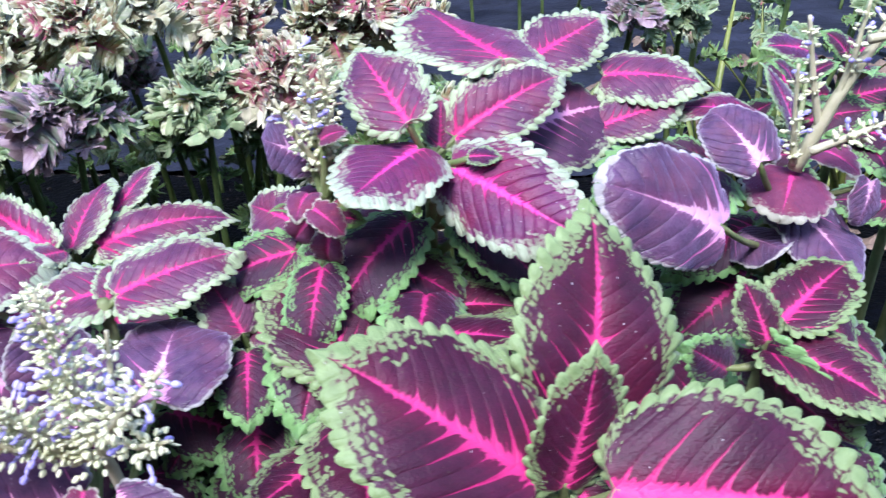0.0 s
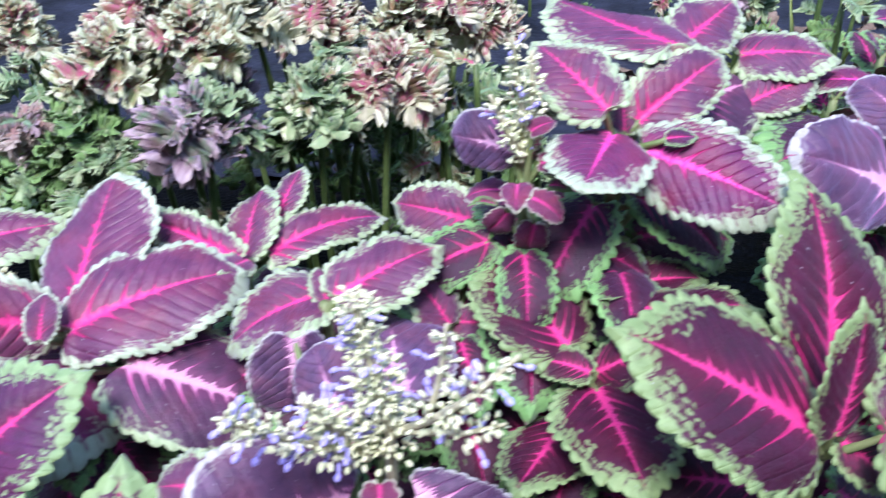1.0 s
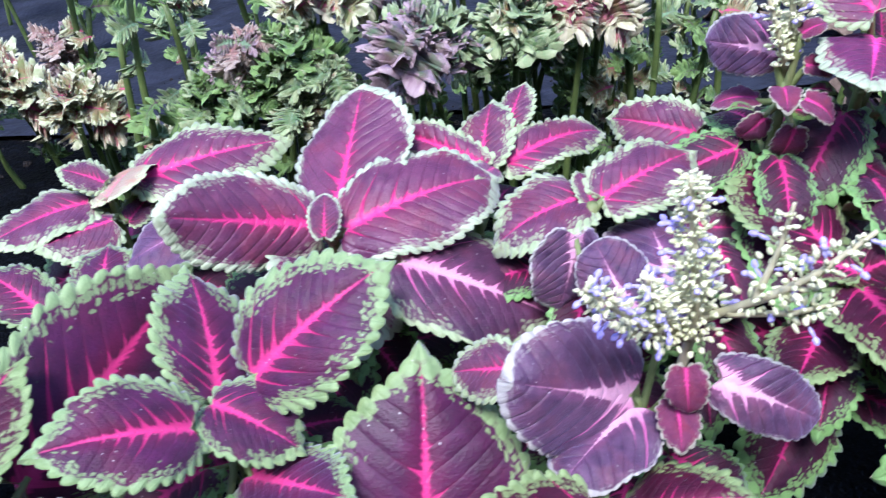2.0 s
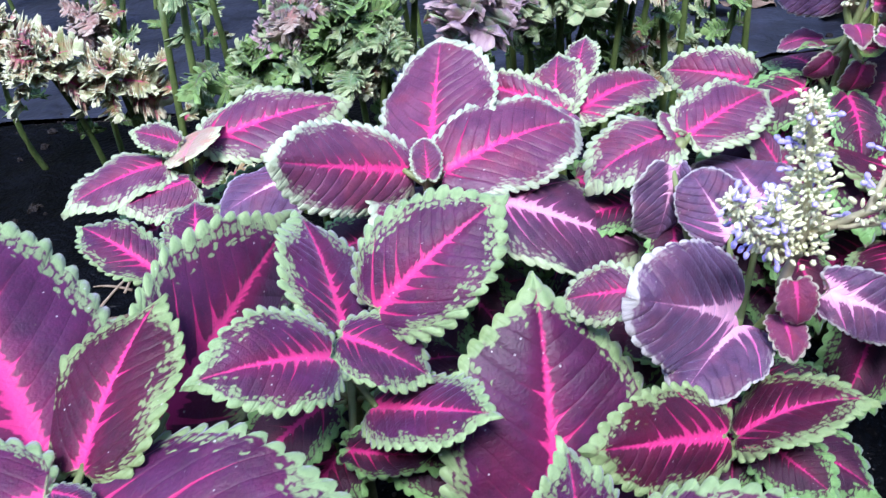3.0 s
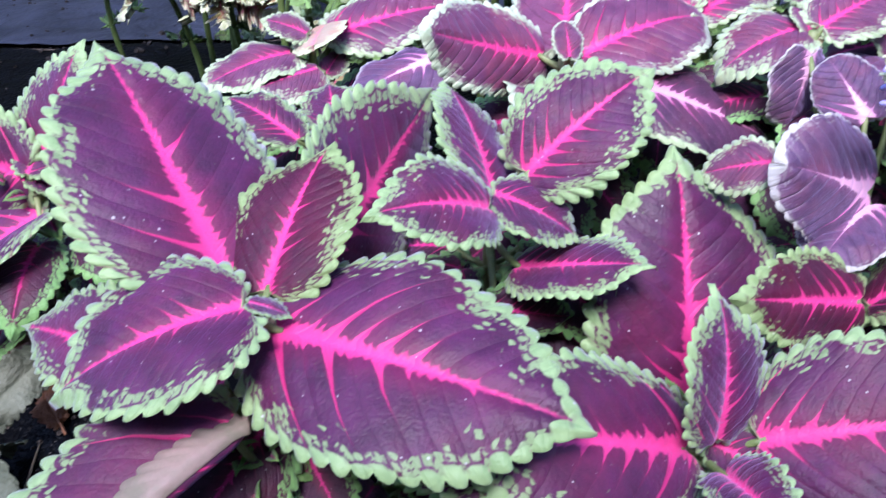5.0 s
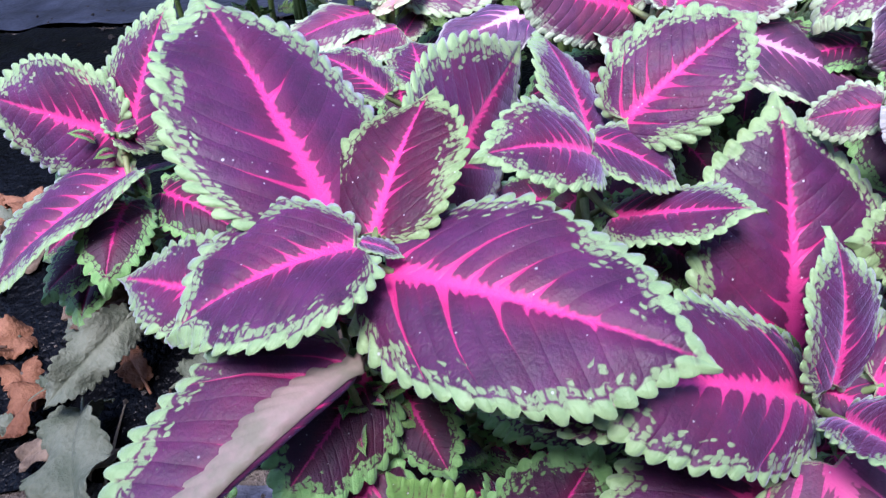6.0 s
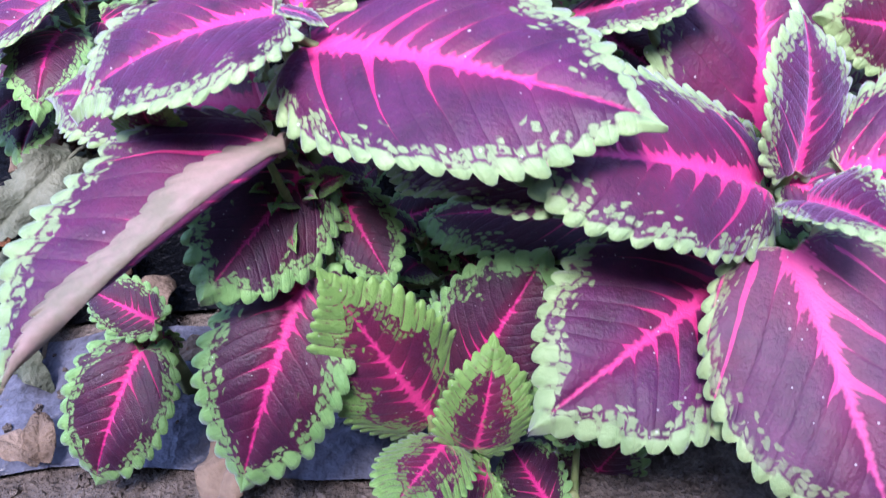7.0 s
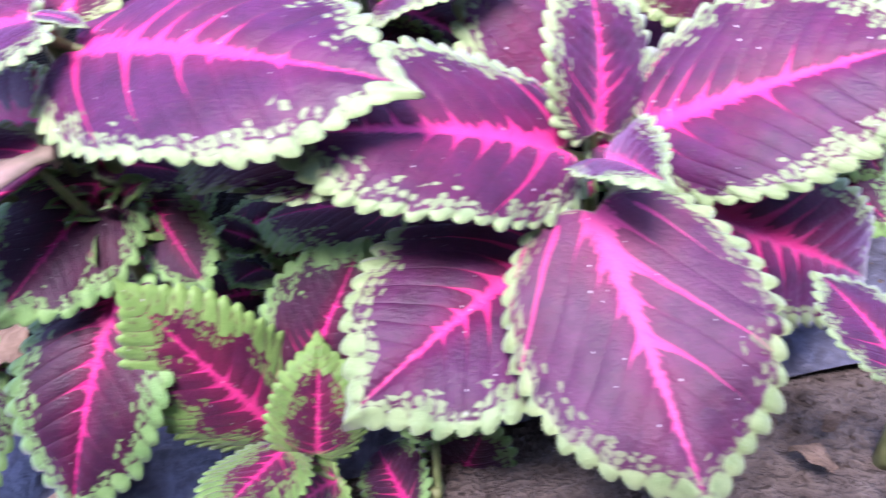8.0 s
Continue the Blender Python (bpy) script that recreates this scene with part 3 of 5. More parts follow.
def young_leaves(plant, count, seed):
    """Tiny new leaves and bits of green round the crown."""
    rnd = random.Random(seed)
    c = Vector(plant["crown"])
    for i in range(count):
        az, el = rnd.uniform(0, 6.28), rnd.uniform(-0.5, 0.9)
        d = Vector((math.cos(az) * math.cos(el), math.sin(az) * math.cos(el), math.sin(el)))
        base = c + d * rnd.uniform(0.003, 0.014) - Vector((0, 0, rnd.uniform(0.0, 0.02)))
        m = leaf_pose(base, base + d, rnd.uniform(-0.8, 0.8)) @ Matrix.Scale(rnd.uniform(0.16, 0.36), 4)
        child("leaf", TINY[rnd.randrange(3)], plant, m)


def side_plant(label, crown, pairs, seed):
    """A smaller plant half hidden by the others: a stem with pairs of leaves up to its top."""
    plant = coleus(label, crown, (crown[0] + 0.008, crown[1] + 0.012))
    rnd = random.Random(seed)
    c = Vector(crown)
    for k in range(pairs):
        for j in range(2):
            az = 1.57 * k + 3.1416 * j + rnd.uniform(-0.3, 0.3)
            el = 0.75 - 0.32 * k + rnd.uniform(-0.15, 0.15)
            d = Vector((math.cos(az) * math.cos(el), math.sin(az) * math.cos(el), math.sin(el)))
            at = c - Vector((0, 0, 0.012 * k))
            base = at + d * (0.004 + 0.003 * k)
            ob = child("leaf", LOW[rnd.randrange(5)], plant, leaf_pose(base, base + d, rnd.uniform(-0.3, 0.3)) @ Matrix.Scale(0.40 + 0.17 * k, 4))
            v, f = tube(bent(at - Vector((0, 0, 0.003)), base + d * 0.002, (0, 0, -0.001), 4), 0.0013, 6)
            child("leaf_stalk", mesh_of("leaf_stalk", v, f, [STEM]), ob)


# ---- flower spikes ----
CALYX = plain_material("calyx", (0.66, 0.71, 0.40), (0.88, 0.88, 0.60), 300.0, 0.55, 0.3)
PETAL = plain_material("petal", (0.34, 0.30, 0.78), (0.62, 0.58, 0.90), 300.0, 0.5, 0.3)


def bud(at, d, length, radius, sides=6):
    """A small pointed cup along d."""
    x = d.orthogonal().normalized()
    y = d.cross(x)
    rings = ((0.0, 0.35), (0.3, 1.0), (0.75, 0.85), (1.0, 0.35))
    verts = [at + d * (length * t) + (x * math.cos(6.2832 * k / sides) + y * math.sin(6.2832 * k / sides)) * (radius * r) for t, r in rings for k in range(sides)]
    faces = [(i * sides + k, i * sides + (k + 1) % sides, (i + 1) * sides + (k + 1) % sides, (i + 1) * sides + k) for i in range(3) for k in range(sides)]
    faces.append(tuple(3 * sides + k for k in range(sides)))
    return verts, faces


v, f = bud(Vector((0, 0, 0)), Vector((0, 0, 1)), 0.0040, 0.00075)
v2, f2 = bud(Vector((0, 0, 0.0036)), Vector((0.3, 0, 1)).normalized(), 0.0030, 0.0012)
BLOOM = mesh_of("bloom", v + v2, f + [tuple(k + len(v) for k in face) for face in f2], [PETAL])


def flower_spike(plant, points, seed, reach=0.0088, bare=0.25, bloom=0.03, gap=0.0036, thick=0.0019, full=16, label="pale green flower spike with small violet blooms"):
    """A stalk with rings of cups round its upper part and a few open blooms."""
    rnd = random.Random(seed)
    pts = [Vector(p) for p in points]
    line = []
    for i in range(len(pts) - 1):
        line += [pts[i].lerp(pts[i + 1], k / 8) for k in range(8)]
    line.append(pts[-1])
    n = len(line)
    v, f = tube(line, [thick * (1 - 0.6 * i / n) for i in range(n)], 6)
    ob = child("flower_spike", mesh_of("flower_spike", v, f, [STEM_PALE]), plant, None, label)
    total = sum((line[i + 1] - line[i]).length for i in range(n - 1))
    rings = max(5, int(total * (1 - bare) / gap))
    for r in range(rings):
        t = bare + (1 - bare) * r / rings
        i = min(int(t * (n - 1)), n - 2)
        p = line[i].lerp(line[i + 1], t * (n - 1) - i)
        d = (line[i + 1] - line[i]).normalized()
        x = d.orthogonal().normalized()
        y = d.cross(x)
        shrink = (1.0 - 0.6 * (r / rings) ** 2) * rnd.uniform(0.70, 1.25)
        bare_side = rnd.uniform(0, 6.28)
        gv, gf = [], []
        for k in range(full):
            a = 6.2832 * k / full + r * 0.4 + rnd.uniform(-0.3, 0.3)
            if math.cos(a - bare_side) > 0.55 and rnd.random() < 0.8:
                continue
            out = (x * math.cos(a) + y * math.sin(a) + d * rnd.uniform(0.1, 0.6)).normalized()
            far = reach * shrink * rnd.uniform(0.25, 1.15)
            p2 = p + d * rnd.uniform(-0.0012, 0.0012)
            if rnd.random() < bloom:
                side = out.orthogonal().normalized()
                turn = Matrix((side, out.cross(side), out)).transposed().to_4x4()
                turn.translation = p2 + out * far * 0.7
                child("bloom", BLOOM, ob, turn, "violet tubular bloom")
                continue
            vs, fs = bud(p2 + out * far * 0.7, out, 0.0030 * (0.5 + 0.5 * shrink) * rnd.uniform(0.5, 1.4), rnd.uniform(0.0006, 0.0012) * (0.5 + 0.5 * shrink))
            o = len(gv)
            gv.extend(vs)
            gf.extend(tuple(q + o for q in face) for face in fs)
        child("whorl", mesh_of("whorl", gv, gf, [CALYX]), ob)
    return ob


# ---- frilled coleus behind ----
FRILL = {
    "cream": leaf_material("frill_cream", (0.20, 0.26, 0.08), (0.28, 0.15, 0.10), (0.58, 0.59, 0.40), (0.34, 0.42, 0.19), (0.46, 0.06, 0.15), (0.30, 0.05, 0.08), 0.19, 0.05, 0.16, 0.8, 6.0, 0.5, 0.0, quilt=0.15),
    "pink": leaf_material("frill_pink", (0.38, 0.07, 0.14), (0.20, 0.21, 0.08), (0.58, 0.54, 0.38), (0.36, 0.38, 0.20), (0.48, 0.05, 0.16), (0.32, 0.04, 0.10), 0.15, 0.05, 0.20, 0.8, 6.0, 0.5, 0.0, quilt=0.15),
    "mauve": leaf_material("frill_mauve", (0.10, 0.16, 0.08), (0.20, 0.13, 0.14), (0.42, 0.33, 0.32), (0.23, 0.14, 0.18), (0.17, 0.28, 0.15), (0.13, 0.22, 0.12), 0.15, 0.16, 0.30, 0.8, 6.0, 0.5, 0.0, quilt=0.15),
    "sage": leaf_material("frill_sage", (0.10, 0.20, 0.07), (0.16, 0.24, 0.10), (0.34, 0.40, 0.21), (0.23, 0.34, 0.15), (0.16, 0.28, 0.14), (0.14, 0.11, 0.09), 0.16, 0.08, 0.16, 0.8, 6.0, 0.5, 0.0, quilt=0.15),
    "green": leaf_material("frill_green", (0.075, 0.16, 0.035), (0.11, 0.21, 0.05), (0.20, 0.33, 0.10), (0.13, 0.24, 0.06), (0.07, 0.03, 0.05), (0.06, 0.05, 0.04), 0.19, 0.03, 0.12, 0.8, 6.0, 0.5, 0.0, quilt=0.15),
    "wilt": leaf_material("frill_wilt", (0.27, 0.16, 0.14), (0.34, 0.24, 0.19), (0.44, 0.38, 0.30), (0.30, 0.23, 0.19), (0.30, 0.14, 0.14), (0.24, 0.13, 0.11), 0.24, 0.04, 0.12, 0.8, 6.0, 0.6, 0.0, quilt=0.15),
    "bract": leaf_material("frill_bract", (0.34, 0.38, 0.20), (0.42, 0.42, 0.25), (0.52, 0.52, 0.35), (0.40, 0.43, 0.24), (0.42, 0.38, 0.24), (0.33, 0.34, 0.19), 0.20, 0.05, 0.10, 0.6, 6.0, 0.5, 0.0, quilt=0.15),
}


def frill_mesh(kind, seed, core=0.42, lobes=12):
    """A cut, ruffled leaf with rounded lobes, one unit long. core: the uncut part of its width."""
    rnd = random.Random(seed)
    teeth = lobes + rnd.choice((-1, 0, 1))
    within = (0.0, 0.07, 0.28, 0.50, 0.72, 0.93)
    lin = np.array([(i + w) / teeth for i in range(teeth) for w in within] + [1.0])
    nv = len(lin)
    half = np.array([0, 0.30, 0.56, 0.76, 1.0])
    us = np.concatenate([-half[:0:-1], half])
    s = np.maximum(lin, 1e-6) ** 0.60 * np.maximum(1 - lin, 0) ** 0.30
    s = np.maximum(s / s.max(), 0.06)
    phase = lin * teeth
    jag = np.array([rnd.uniform(0.55, 1.3) for _ in range(teeth + 1)])
    local = np.abs(2 * (phase - np.floor(phase + 1e-9)) - 1)
    lobe = np.maximum(0, 1 - local ** 3) ** 0.5 * jag[np.minimum((phase + 1e-9).astype(int), teeth)]
    notch = np.where(local < 0.05, np.array([rnd.uniform(0.62, 1.0) for _ in range(len(lin))]), 1.0)
    lobe = lobe * notch
    U, V = np.meshgrid(us, lin)
    S = s[:, None] * np.ones_like(U)
    A = np.abs(U)
    out = np.clip((A - 0.50) / 0.50, 0, 1)
    width = rnd.uniform(0.80, 1.05)
    cut = lobe[:, None] * 0.92 * out
    X = np.sign(U) * (A * S * core + cut * S * (1.36 - core)) * width / 2
    # lobes spread like fingers: each one's edges draw together at its root and open outwards
    mid = (np.floor(phase + 1e-9) + 0.5) / teeth
    Y = V + 0.30 * cut * (V + 0.25) + out * (lin - mid)[:, None] * 0.15
    w1, w2 = rnd.uniform(0, 6.28), rnd.uniform(0, 6.28)
    turn = np.array([rnd.uniform(-1, 1) for _ in range(2 * teeth + 2)])
    each = turn[np.minimum((phase + 1e-9).astype(int), teeth)[:, None] + np.where(U > 0, teeth + 1, 0)]
    Z = 0.10 * np.sin(2 * np.pi * phase[:, None] * 0.35 + w1 + 1.8 * np.sign(U)) * A ** 1.5 + 0.14 * each * out ** 1.3 - 0.05 * local[:, None] * out
    Z = Z + 0.30 * V * (1 - V) - 0.35 * V ** 3 * rnd.uniform(0.2, 1.2) + 0.25 * np.abs(X) * rnd.uniform(0.2, 1.6)
    top = np.stack([X, Y, Z], -1).reshape(-1, 3)
    w = len(us)
    low, faces, slots = underside(top, nv, w, 0.018)
    me = mesh_of("leaf", np.concatenate([top, low]), faces, [FRILL[kind]])
    edge = np.minimum((1 - A) * S * (0.6 + 0.4 * lobe[:, None]), (1 - V) * 1.2 + 0.02)
    one = np.stack([U, V, edge], -1).reshape(-1, 3)
    two = np.stack([np.abs(X), phase[:, None] * np.ones_like(U), V], -1).reshape(-1, 3)
    for name, data in (("leaf", one), ("vein", two)):
        at = me.attributes.new(name, "FLOAT_VECTOR", "POINT")
        both = np.concatenate([data, data.reshape(nv, w, 3)[:, columns(w)].reshape(-1, 3)])
        at.data.foreach_set("vector", both.astype(np.float32).reshape(-1))
    return me


FRILLS = {k: [frill_mesh(k, 50 * i + j) for j in range(5)] for i, k in enumerate(FRILL)}
BROAD = {k: [frill_mesh(k, 700 + 50 * i + j, 0.85, 19) for j in range(2)] for i, k in enumerate(("mauve", "sage", "pink"))}
FRILL_LABEL = {
    "cream": "frilled coleus with cream and green cut leaves on a green stem",
    "pink": "frilled coleus with rose-hearted leaves edged in cream",
    "mauve": "frilled coleus with dull mauve leaves and grey-green middles",
    "sage": "frilled coleus with sage green ruffled leaves edged in cream",
    "green": "low frilled coleus with dark green parsley-like leaves",
    "wilt": "wilting frilled coleus with drooping brownish pink leaves",
    "bract": "frilled coleus with pale yellow-green top leaves",
}
ROSETTES = [0]
MIXED = {"cream": "pink", "pink": "cream", "mauve": "sage", "sage": "cream", "green": "sage", "wilt": "mauve", "bract": "cream"}


def rosette(kind, top, radius, leaves=34):
    """A frilled plant: a bare stem and a head of ruffled leaves."""
    ROSETTES[0] += 1
    rnd = random.Random(4000 + ROSETTES[0])
    c = Vector(top)
    x, y = c.x + rnd.uniform(-0.02, 0.02), c.y + rnd.uniform(0.005, 0.03)
    foot = Vector((x, y, ground_z(x, y) - 0.004))
    plant = new("frilled_coleus")
    plant.matrix_basis = Matrix.Translation(foot)
    tagged(plant, FRILL_LABEL[kind], "plant", "frilled coleus behind")
    v, f = tube(bent(foot, c, (rnd.uniform(-0.012, 0.012), rnd.uniform(-0.008, 0.008), 0)), [0.0030 - 0.0012 * i / 8 for i in range(9)])
    child("stem", mesh_of("stem", v, f, [STEM_DARK]), plant)
    spin = rnd.uniform(0, 6.28)
    for i in range(leaves):
        t = i / (leaves - 1)
        az = spin + i * 2.39996
        el = -0.45 + 1.55 * t + rnd.uniform(-0.25, 0.25)
        if kind == "wilt":
            el -= 0.9
        d = Vector((math.cos(az) * math.cos(el), math.sin(az) * math.cos(el), math.sin(el)))
        base = c + Vector((0, 0, -0.25 * radius + 0.35 * radius * t)) + d * (0.18 * radius)
        m = leaf_pose(base, base + d, rnd.uniform(-0.8, 0.8)) @ Matrix.Scale(radius * (0.92 - 0.45 * t) * rnd.uniform(0.55, 1.15), 4)
        look_of = MIXED[kind] if rnd.random() < (0.65 if kind == "mauve" and t > 0.6 else 0.28) else kind
        child("leaf", FRILLS[look_of][rnd.randrange(5)], plant, m)
    for i in range(2 if kind in BROAD and leaves > 20 else 0):
        # broad older leaves that hang outward under the head
        d = Vector((rnd.uniform(-0.7, 0.7), -0.75, rnd.uniform(-0.5, 0.1))).normalized()
        base = c + d * (0.15 * radius) + Vector((0, 0, 0.30 * radius))
        child("leaf", BROAD[kind][i], plant, leaf_pose(base, base + d, rnd.uniform(-0.4, 0.4)) @ Matrix.Scale(radius * rnd.uniform(0.95, 1.2), 4))
    for i in range(2):
        az, h = rnd.uniform(0, 6.28), rnd.uniform(0.4, 0.75)
        base = foot.lerp(c, h)
        d = Vector((math.cos(az), math.sin(az), 0.1)).normalized()
        child("leaf", FRILLS["green"][rnd.randrange(5)], plant, leaf_pose(base, base + d, 0) @ Matrix.Scale(radius * 0.6, 4))


def bare_stem(top):
    """A green stem that runs up out of a cut-back plant, with a few small side leaves."""
    ROSETTES[0] += 1
    rnd = random.Random(7000 + ROSETTES[0])
    c = Vector(top) + Vector((0, 0, 0.05))
    x, y = c.x + rnd.uniform(-0.015, 0.015), c.y + rnd.uniform(-0.01, 0.02)
    foot = Vector((x, y, ground_z(x, y) - 0.004))
    plant = new("frilled_coleus")
    plant.matrix_basis = Matrix.Translation(foot)
    tagged(plant, "tall green coleus stem with few small frilled leaves", "plant", "frilled coleus behind")
    v, f = tube(bent(foot, c, (rnd.uniform(-0.012, 0.012), 0, 0)), [0.0033 - 0.0012 * i / 8 for i in range(9)])
    child("stem", mesh_of("stem", v, f, [STEM_DARK]), plant)
    for i in range(7):
        az, h = rnd.uniform(0, 6.28), 0.3 + 0.7 * i / 6
        base = foot.lerp(c, h)
        d = Vector((math.cos(az), math.sin(az), rnd.uniform(-0.2, 0.5))).normalized()
        child("leaf", FRILLS[rnd.choice(("green", "sage", "cream"))][rnd.randrange(5)], plant, leaf_pose(base, base + d, rnd.uniform(-0.4, 0.4)) @ Matrix.Scale(rnd.uniform(0.012, 0.022), 4))



# ---- coleus plants, each with its own top leaves ----
# kind d marks shadowed leaves: their shade is in the leaf colour
p = coleus("coleus with purple magenta-ribbed leaves edged in cream scallops", (-0.005, 0.320, 0.216), (-0.005, 0.332))
leaf(p, "e", (0.0047, 0.3223, 0.2177), (0.0546, 0.3523, 0.2357), 0.52, 0.19, 0.11, 0.27)
leaf(p, "w", (-0.0095, 0.3111, 0.2176), (-0.0343, 0.2655, 0.2165), 0.80, 0.13, 0.03, 0.06)
leaf(p, "e", (-0.0140, 0.3082, 0.2297), (-0.0379, 0.3501, 0.2479), 0.63, -0.17, 0.06, 0.15)
leaf(p, "w", (0.0037, 0.3087, 0.2106), (0.0550, 0.2709, 0.1962), 0.64, 0.35, 0.05, 0.12)
leaf(p, "e", (0.0259, 0.3456, 0.2440), (-0.0136, 0.4269, 0.2483), 0.66, 0.24, -0.01, -0.05)
leaf(p, "e", (0.0405, 0.3680, 0.2379), (0.0795, 0.4018, 0.2488), 0.62, 0.13, 0.00, -0.01)
leaf(p, "e", (0.0760, 0.3827, 0.2243), (0.1254, 0.3744, 0.2222), 0.69, -0.07, 0.07, 0.03)
leaf(p, "q", (0.0236, 0.3434, 0.2085), (0.0840, 0.3773, 0.2123), 0.77, 0.07, 0.06, 0.01)
leaf(p, "e", (-0.0014, 0.3205, 0.2140), (-0.0011, 0.3367, 0.2313), 0.59, 0.16, 0.06, 0.14)
leaf(p, "g", (0.0104, 0.3017, 0.2179), (0.0233, 0.2994, 0.2186), 0.65, 0.04, 0.05, 0.12)
lower_leaves(p, 4, 60)

p = coleus("coleus with dull purple round leaves and pale flower spikes", (-0.048, 0.305, 0.205), (-0.048, 0.317))
leaf(p, "p", (-0.0544, 0.3071, 0.2173), (-0.0776, 0.3281, 0.2149), 0.84, -1.01, 0.06, 0.01)
leaf(p, "e", (-0.0643, 0.3575, 0.1553), (-0.1039, 0.3919, 0.1515), 0.59, -0.41, 0.07, 0.17)
leaf(p, "r", (-0.0531, 0.2966, 0.2040), (-0.0563, 0.2810, 0.1998), 0.73, 0.13, 0.14, 0.34)
leaf(p, "r", (-0.0494, 0.2825, 0.2045), (-0.0374, 0.2787, 0.1947), 0.72, 0.07, 0.16, 0.40)
leaf(p, "r", (-0.0562, 0.3024, 0.1880), (-0.0636, 0.3103, 0.1758), 0.74, -1.23, 0.15, 0.38)
leaf(p, "r", (-0.0528, 0.3198, 0.1892), (-0.0717, 0.3250, 0.1846), 0.69, 0.27, 0.14, 0.35)
leaf(p, "r", (-0.0424, 0.3010, 0.2112), (-0.0294, 0.3020, 0.2071), 0.72, 0.20, 0.15, 0.37)
leaf(p, "r", (-0.0460, 0.2935, 0.1860), (-0.0470, 0.3014, 0.1694), 0.73, -0.31, 0.15, 0.39)
leaf(p, "r", (-0.0472, 0.3002, 0.2256), (-0.0366, 0.3016, 0.2286), 0.69, 0.10, 0.15, 0.37)
young_leaves(p, 4, 401)
lower_leaves(p, 3, 61)
flower_spike(p, ((-0.047, 0.309, 0.203), (-0.050, 0.306, 0.232), (-0.055, 0.303, 0.264)), 20, 0.0055, 0.2, 0.03, 0.0042)
flower_spike(p, ((-0.047, 0.309, 0.206), (-0.045, 0.309, 0.232), (-0.046, 0.309, 0.256)), 21, 0.0055, 0.2, 0.03, 0.0042)
flower_spike(p, ((-0.047, 0.309, 0.206), (-0.055, 0.302, 0.222), (-0.064, 0.300, 0.242)), 22, 0.0055, 0.2, 0.03, 0.0042)

p = coleus("large coleus with dark purple magenta-hearted leaves and green beaded edges", (0.040, 0.197, 0.147), (0.040, 0.209))
leaf(p, "c", (0.0476, 0.2146, 0.1503), (0.0534, 0.2705, 0.2160), 0.71, 0.41, 0.09, 0.24)
leaf(p, "c", (0.0288, 0.1890, 0.1587), (-0.0401, 0.2017, 0.2003), 0.78, 0.16, 0.03, 0.06)
leaf(p, "c", (0.0518, 0.1830, 0.1599), (0.1399, 0.1790, 0.1552), 0.73, 0.17, 0.05, 0.13)
leaf(p, "c", (0.0384, 0.1903, 0.1533), (0.0479, 0.2054, 0.1988), 0.68, 0.60, 0.04, 0.10)
leaf(p, "c", (0.0447, 0.1944, 0.1462), (0.0636, 0.1839, 0.1302), 0.72, 0.05, 0.06, 0.14)
lower_leaves(p, 3, 62)

p = coleus("coleus with purple magenta-hearted leaves and scalloped green edges", (-0.030, 0.253, 0.139), (-0.030, 0.265))
leaf(p, "c", (-0.0375, 0.2621, 0.1454), (-0.0679, 0.3071, 0.1652), 0.87, 0.27, 0.06, 0.14)
leaf(p, "c", (-0.0285, 0.2460, 0.1353), (-0.0247, 0.1873, 0.1331), 0.80, -0.14, 0.03, 0.04)
leaf(p, "c", (-0.0262, 0.2573, 0.1339), (-0.0011, 0.2462, 0.1564), 0.69, -0.19, 0.01, -0.00)
leaf(p, "c", (-0.0317, 0.2467, 0.1434), (-0.0546, 0.2634, 0.1405), 0.56, 0.05, 0.08, 0.19)
leaf(p, "c", (-0.0402, 0.2467, 0.1191), (-0.0705, 0.2064, 0.1232), 0.66, 0.42, -0.01, -0.04)
lower_leaves(p, 2, 63)

p = coleus("coleus with purple magenta-ribbed leaves edged in cream scallops", (-0.135, 0.276, 0.169), (-0.135, 0.288))
leaf(p, "e", (-0.1377, 0.2844, 0.1656), (-0.1782, 0.2756, 0.1479), 0.88, 0.33, 0.11, 0.30)
leaf(p, "e", (-0.1305, 0.2787, 0.1681), (-0.0827, 0.3029, 0.1753), 0.64, -0.12, 0.06, 0.14)
leaf(p, "e", (-0.1345, 0.2788, 0.1648), (-0.1381, 0.2959, 0.1729), 0.58, 0.25, 0.06, 0.14)
lower_leaves(p, 3, 64)

p = coleus("coleus with purple magenta-ribbed leaves edged in cream scallops", (-0.177, 0.346, 0.149), (-0.177, 0.358))
leaf(p, "e", (-0.1752, 0.3408, 0.1537), (-0.1657, 0.3781, 0.1740), 0.69, -0.43, 0.06, 0.15)
leaf(p, "e", (-0.1601, 0.3621, 0.1617), (-0.1466, 0.3928, 0.1761), 0.55, -0.41, 0.04, 0.10)
leaf(p, "e", (-0.1629, 0.3425, 0.1543), (-0.1042, 0.3813, 0.1484), 0.38, -0.09, 0.11, 0.24)
leaf(p, "e", (-0.1758, 0.3237, 0.1636), (-0.2305, 0.3664, 0.1674), 0.28, -0.23, 0.11, 0.21)
leaf(p, "e", (-0.1707, 0.3253, 0.1612), (-0.1805, 0.3056, 0.1673), 0.59, -0.26, 0.03, 0.07)
lower_leaves(p, 3, 65)

p = coleus("coleus with purple magenta-ribbed leaves edged in cream scallops", (-0.246, 0.291, 0.157), (-0.246, 0.303))
leaf(p, "n", (-0.2544, 0.2991, 0.1535), (-0.3112, 0.2672, 0.1810), 0.59, -0.53, -0.05, -0.15)
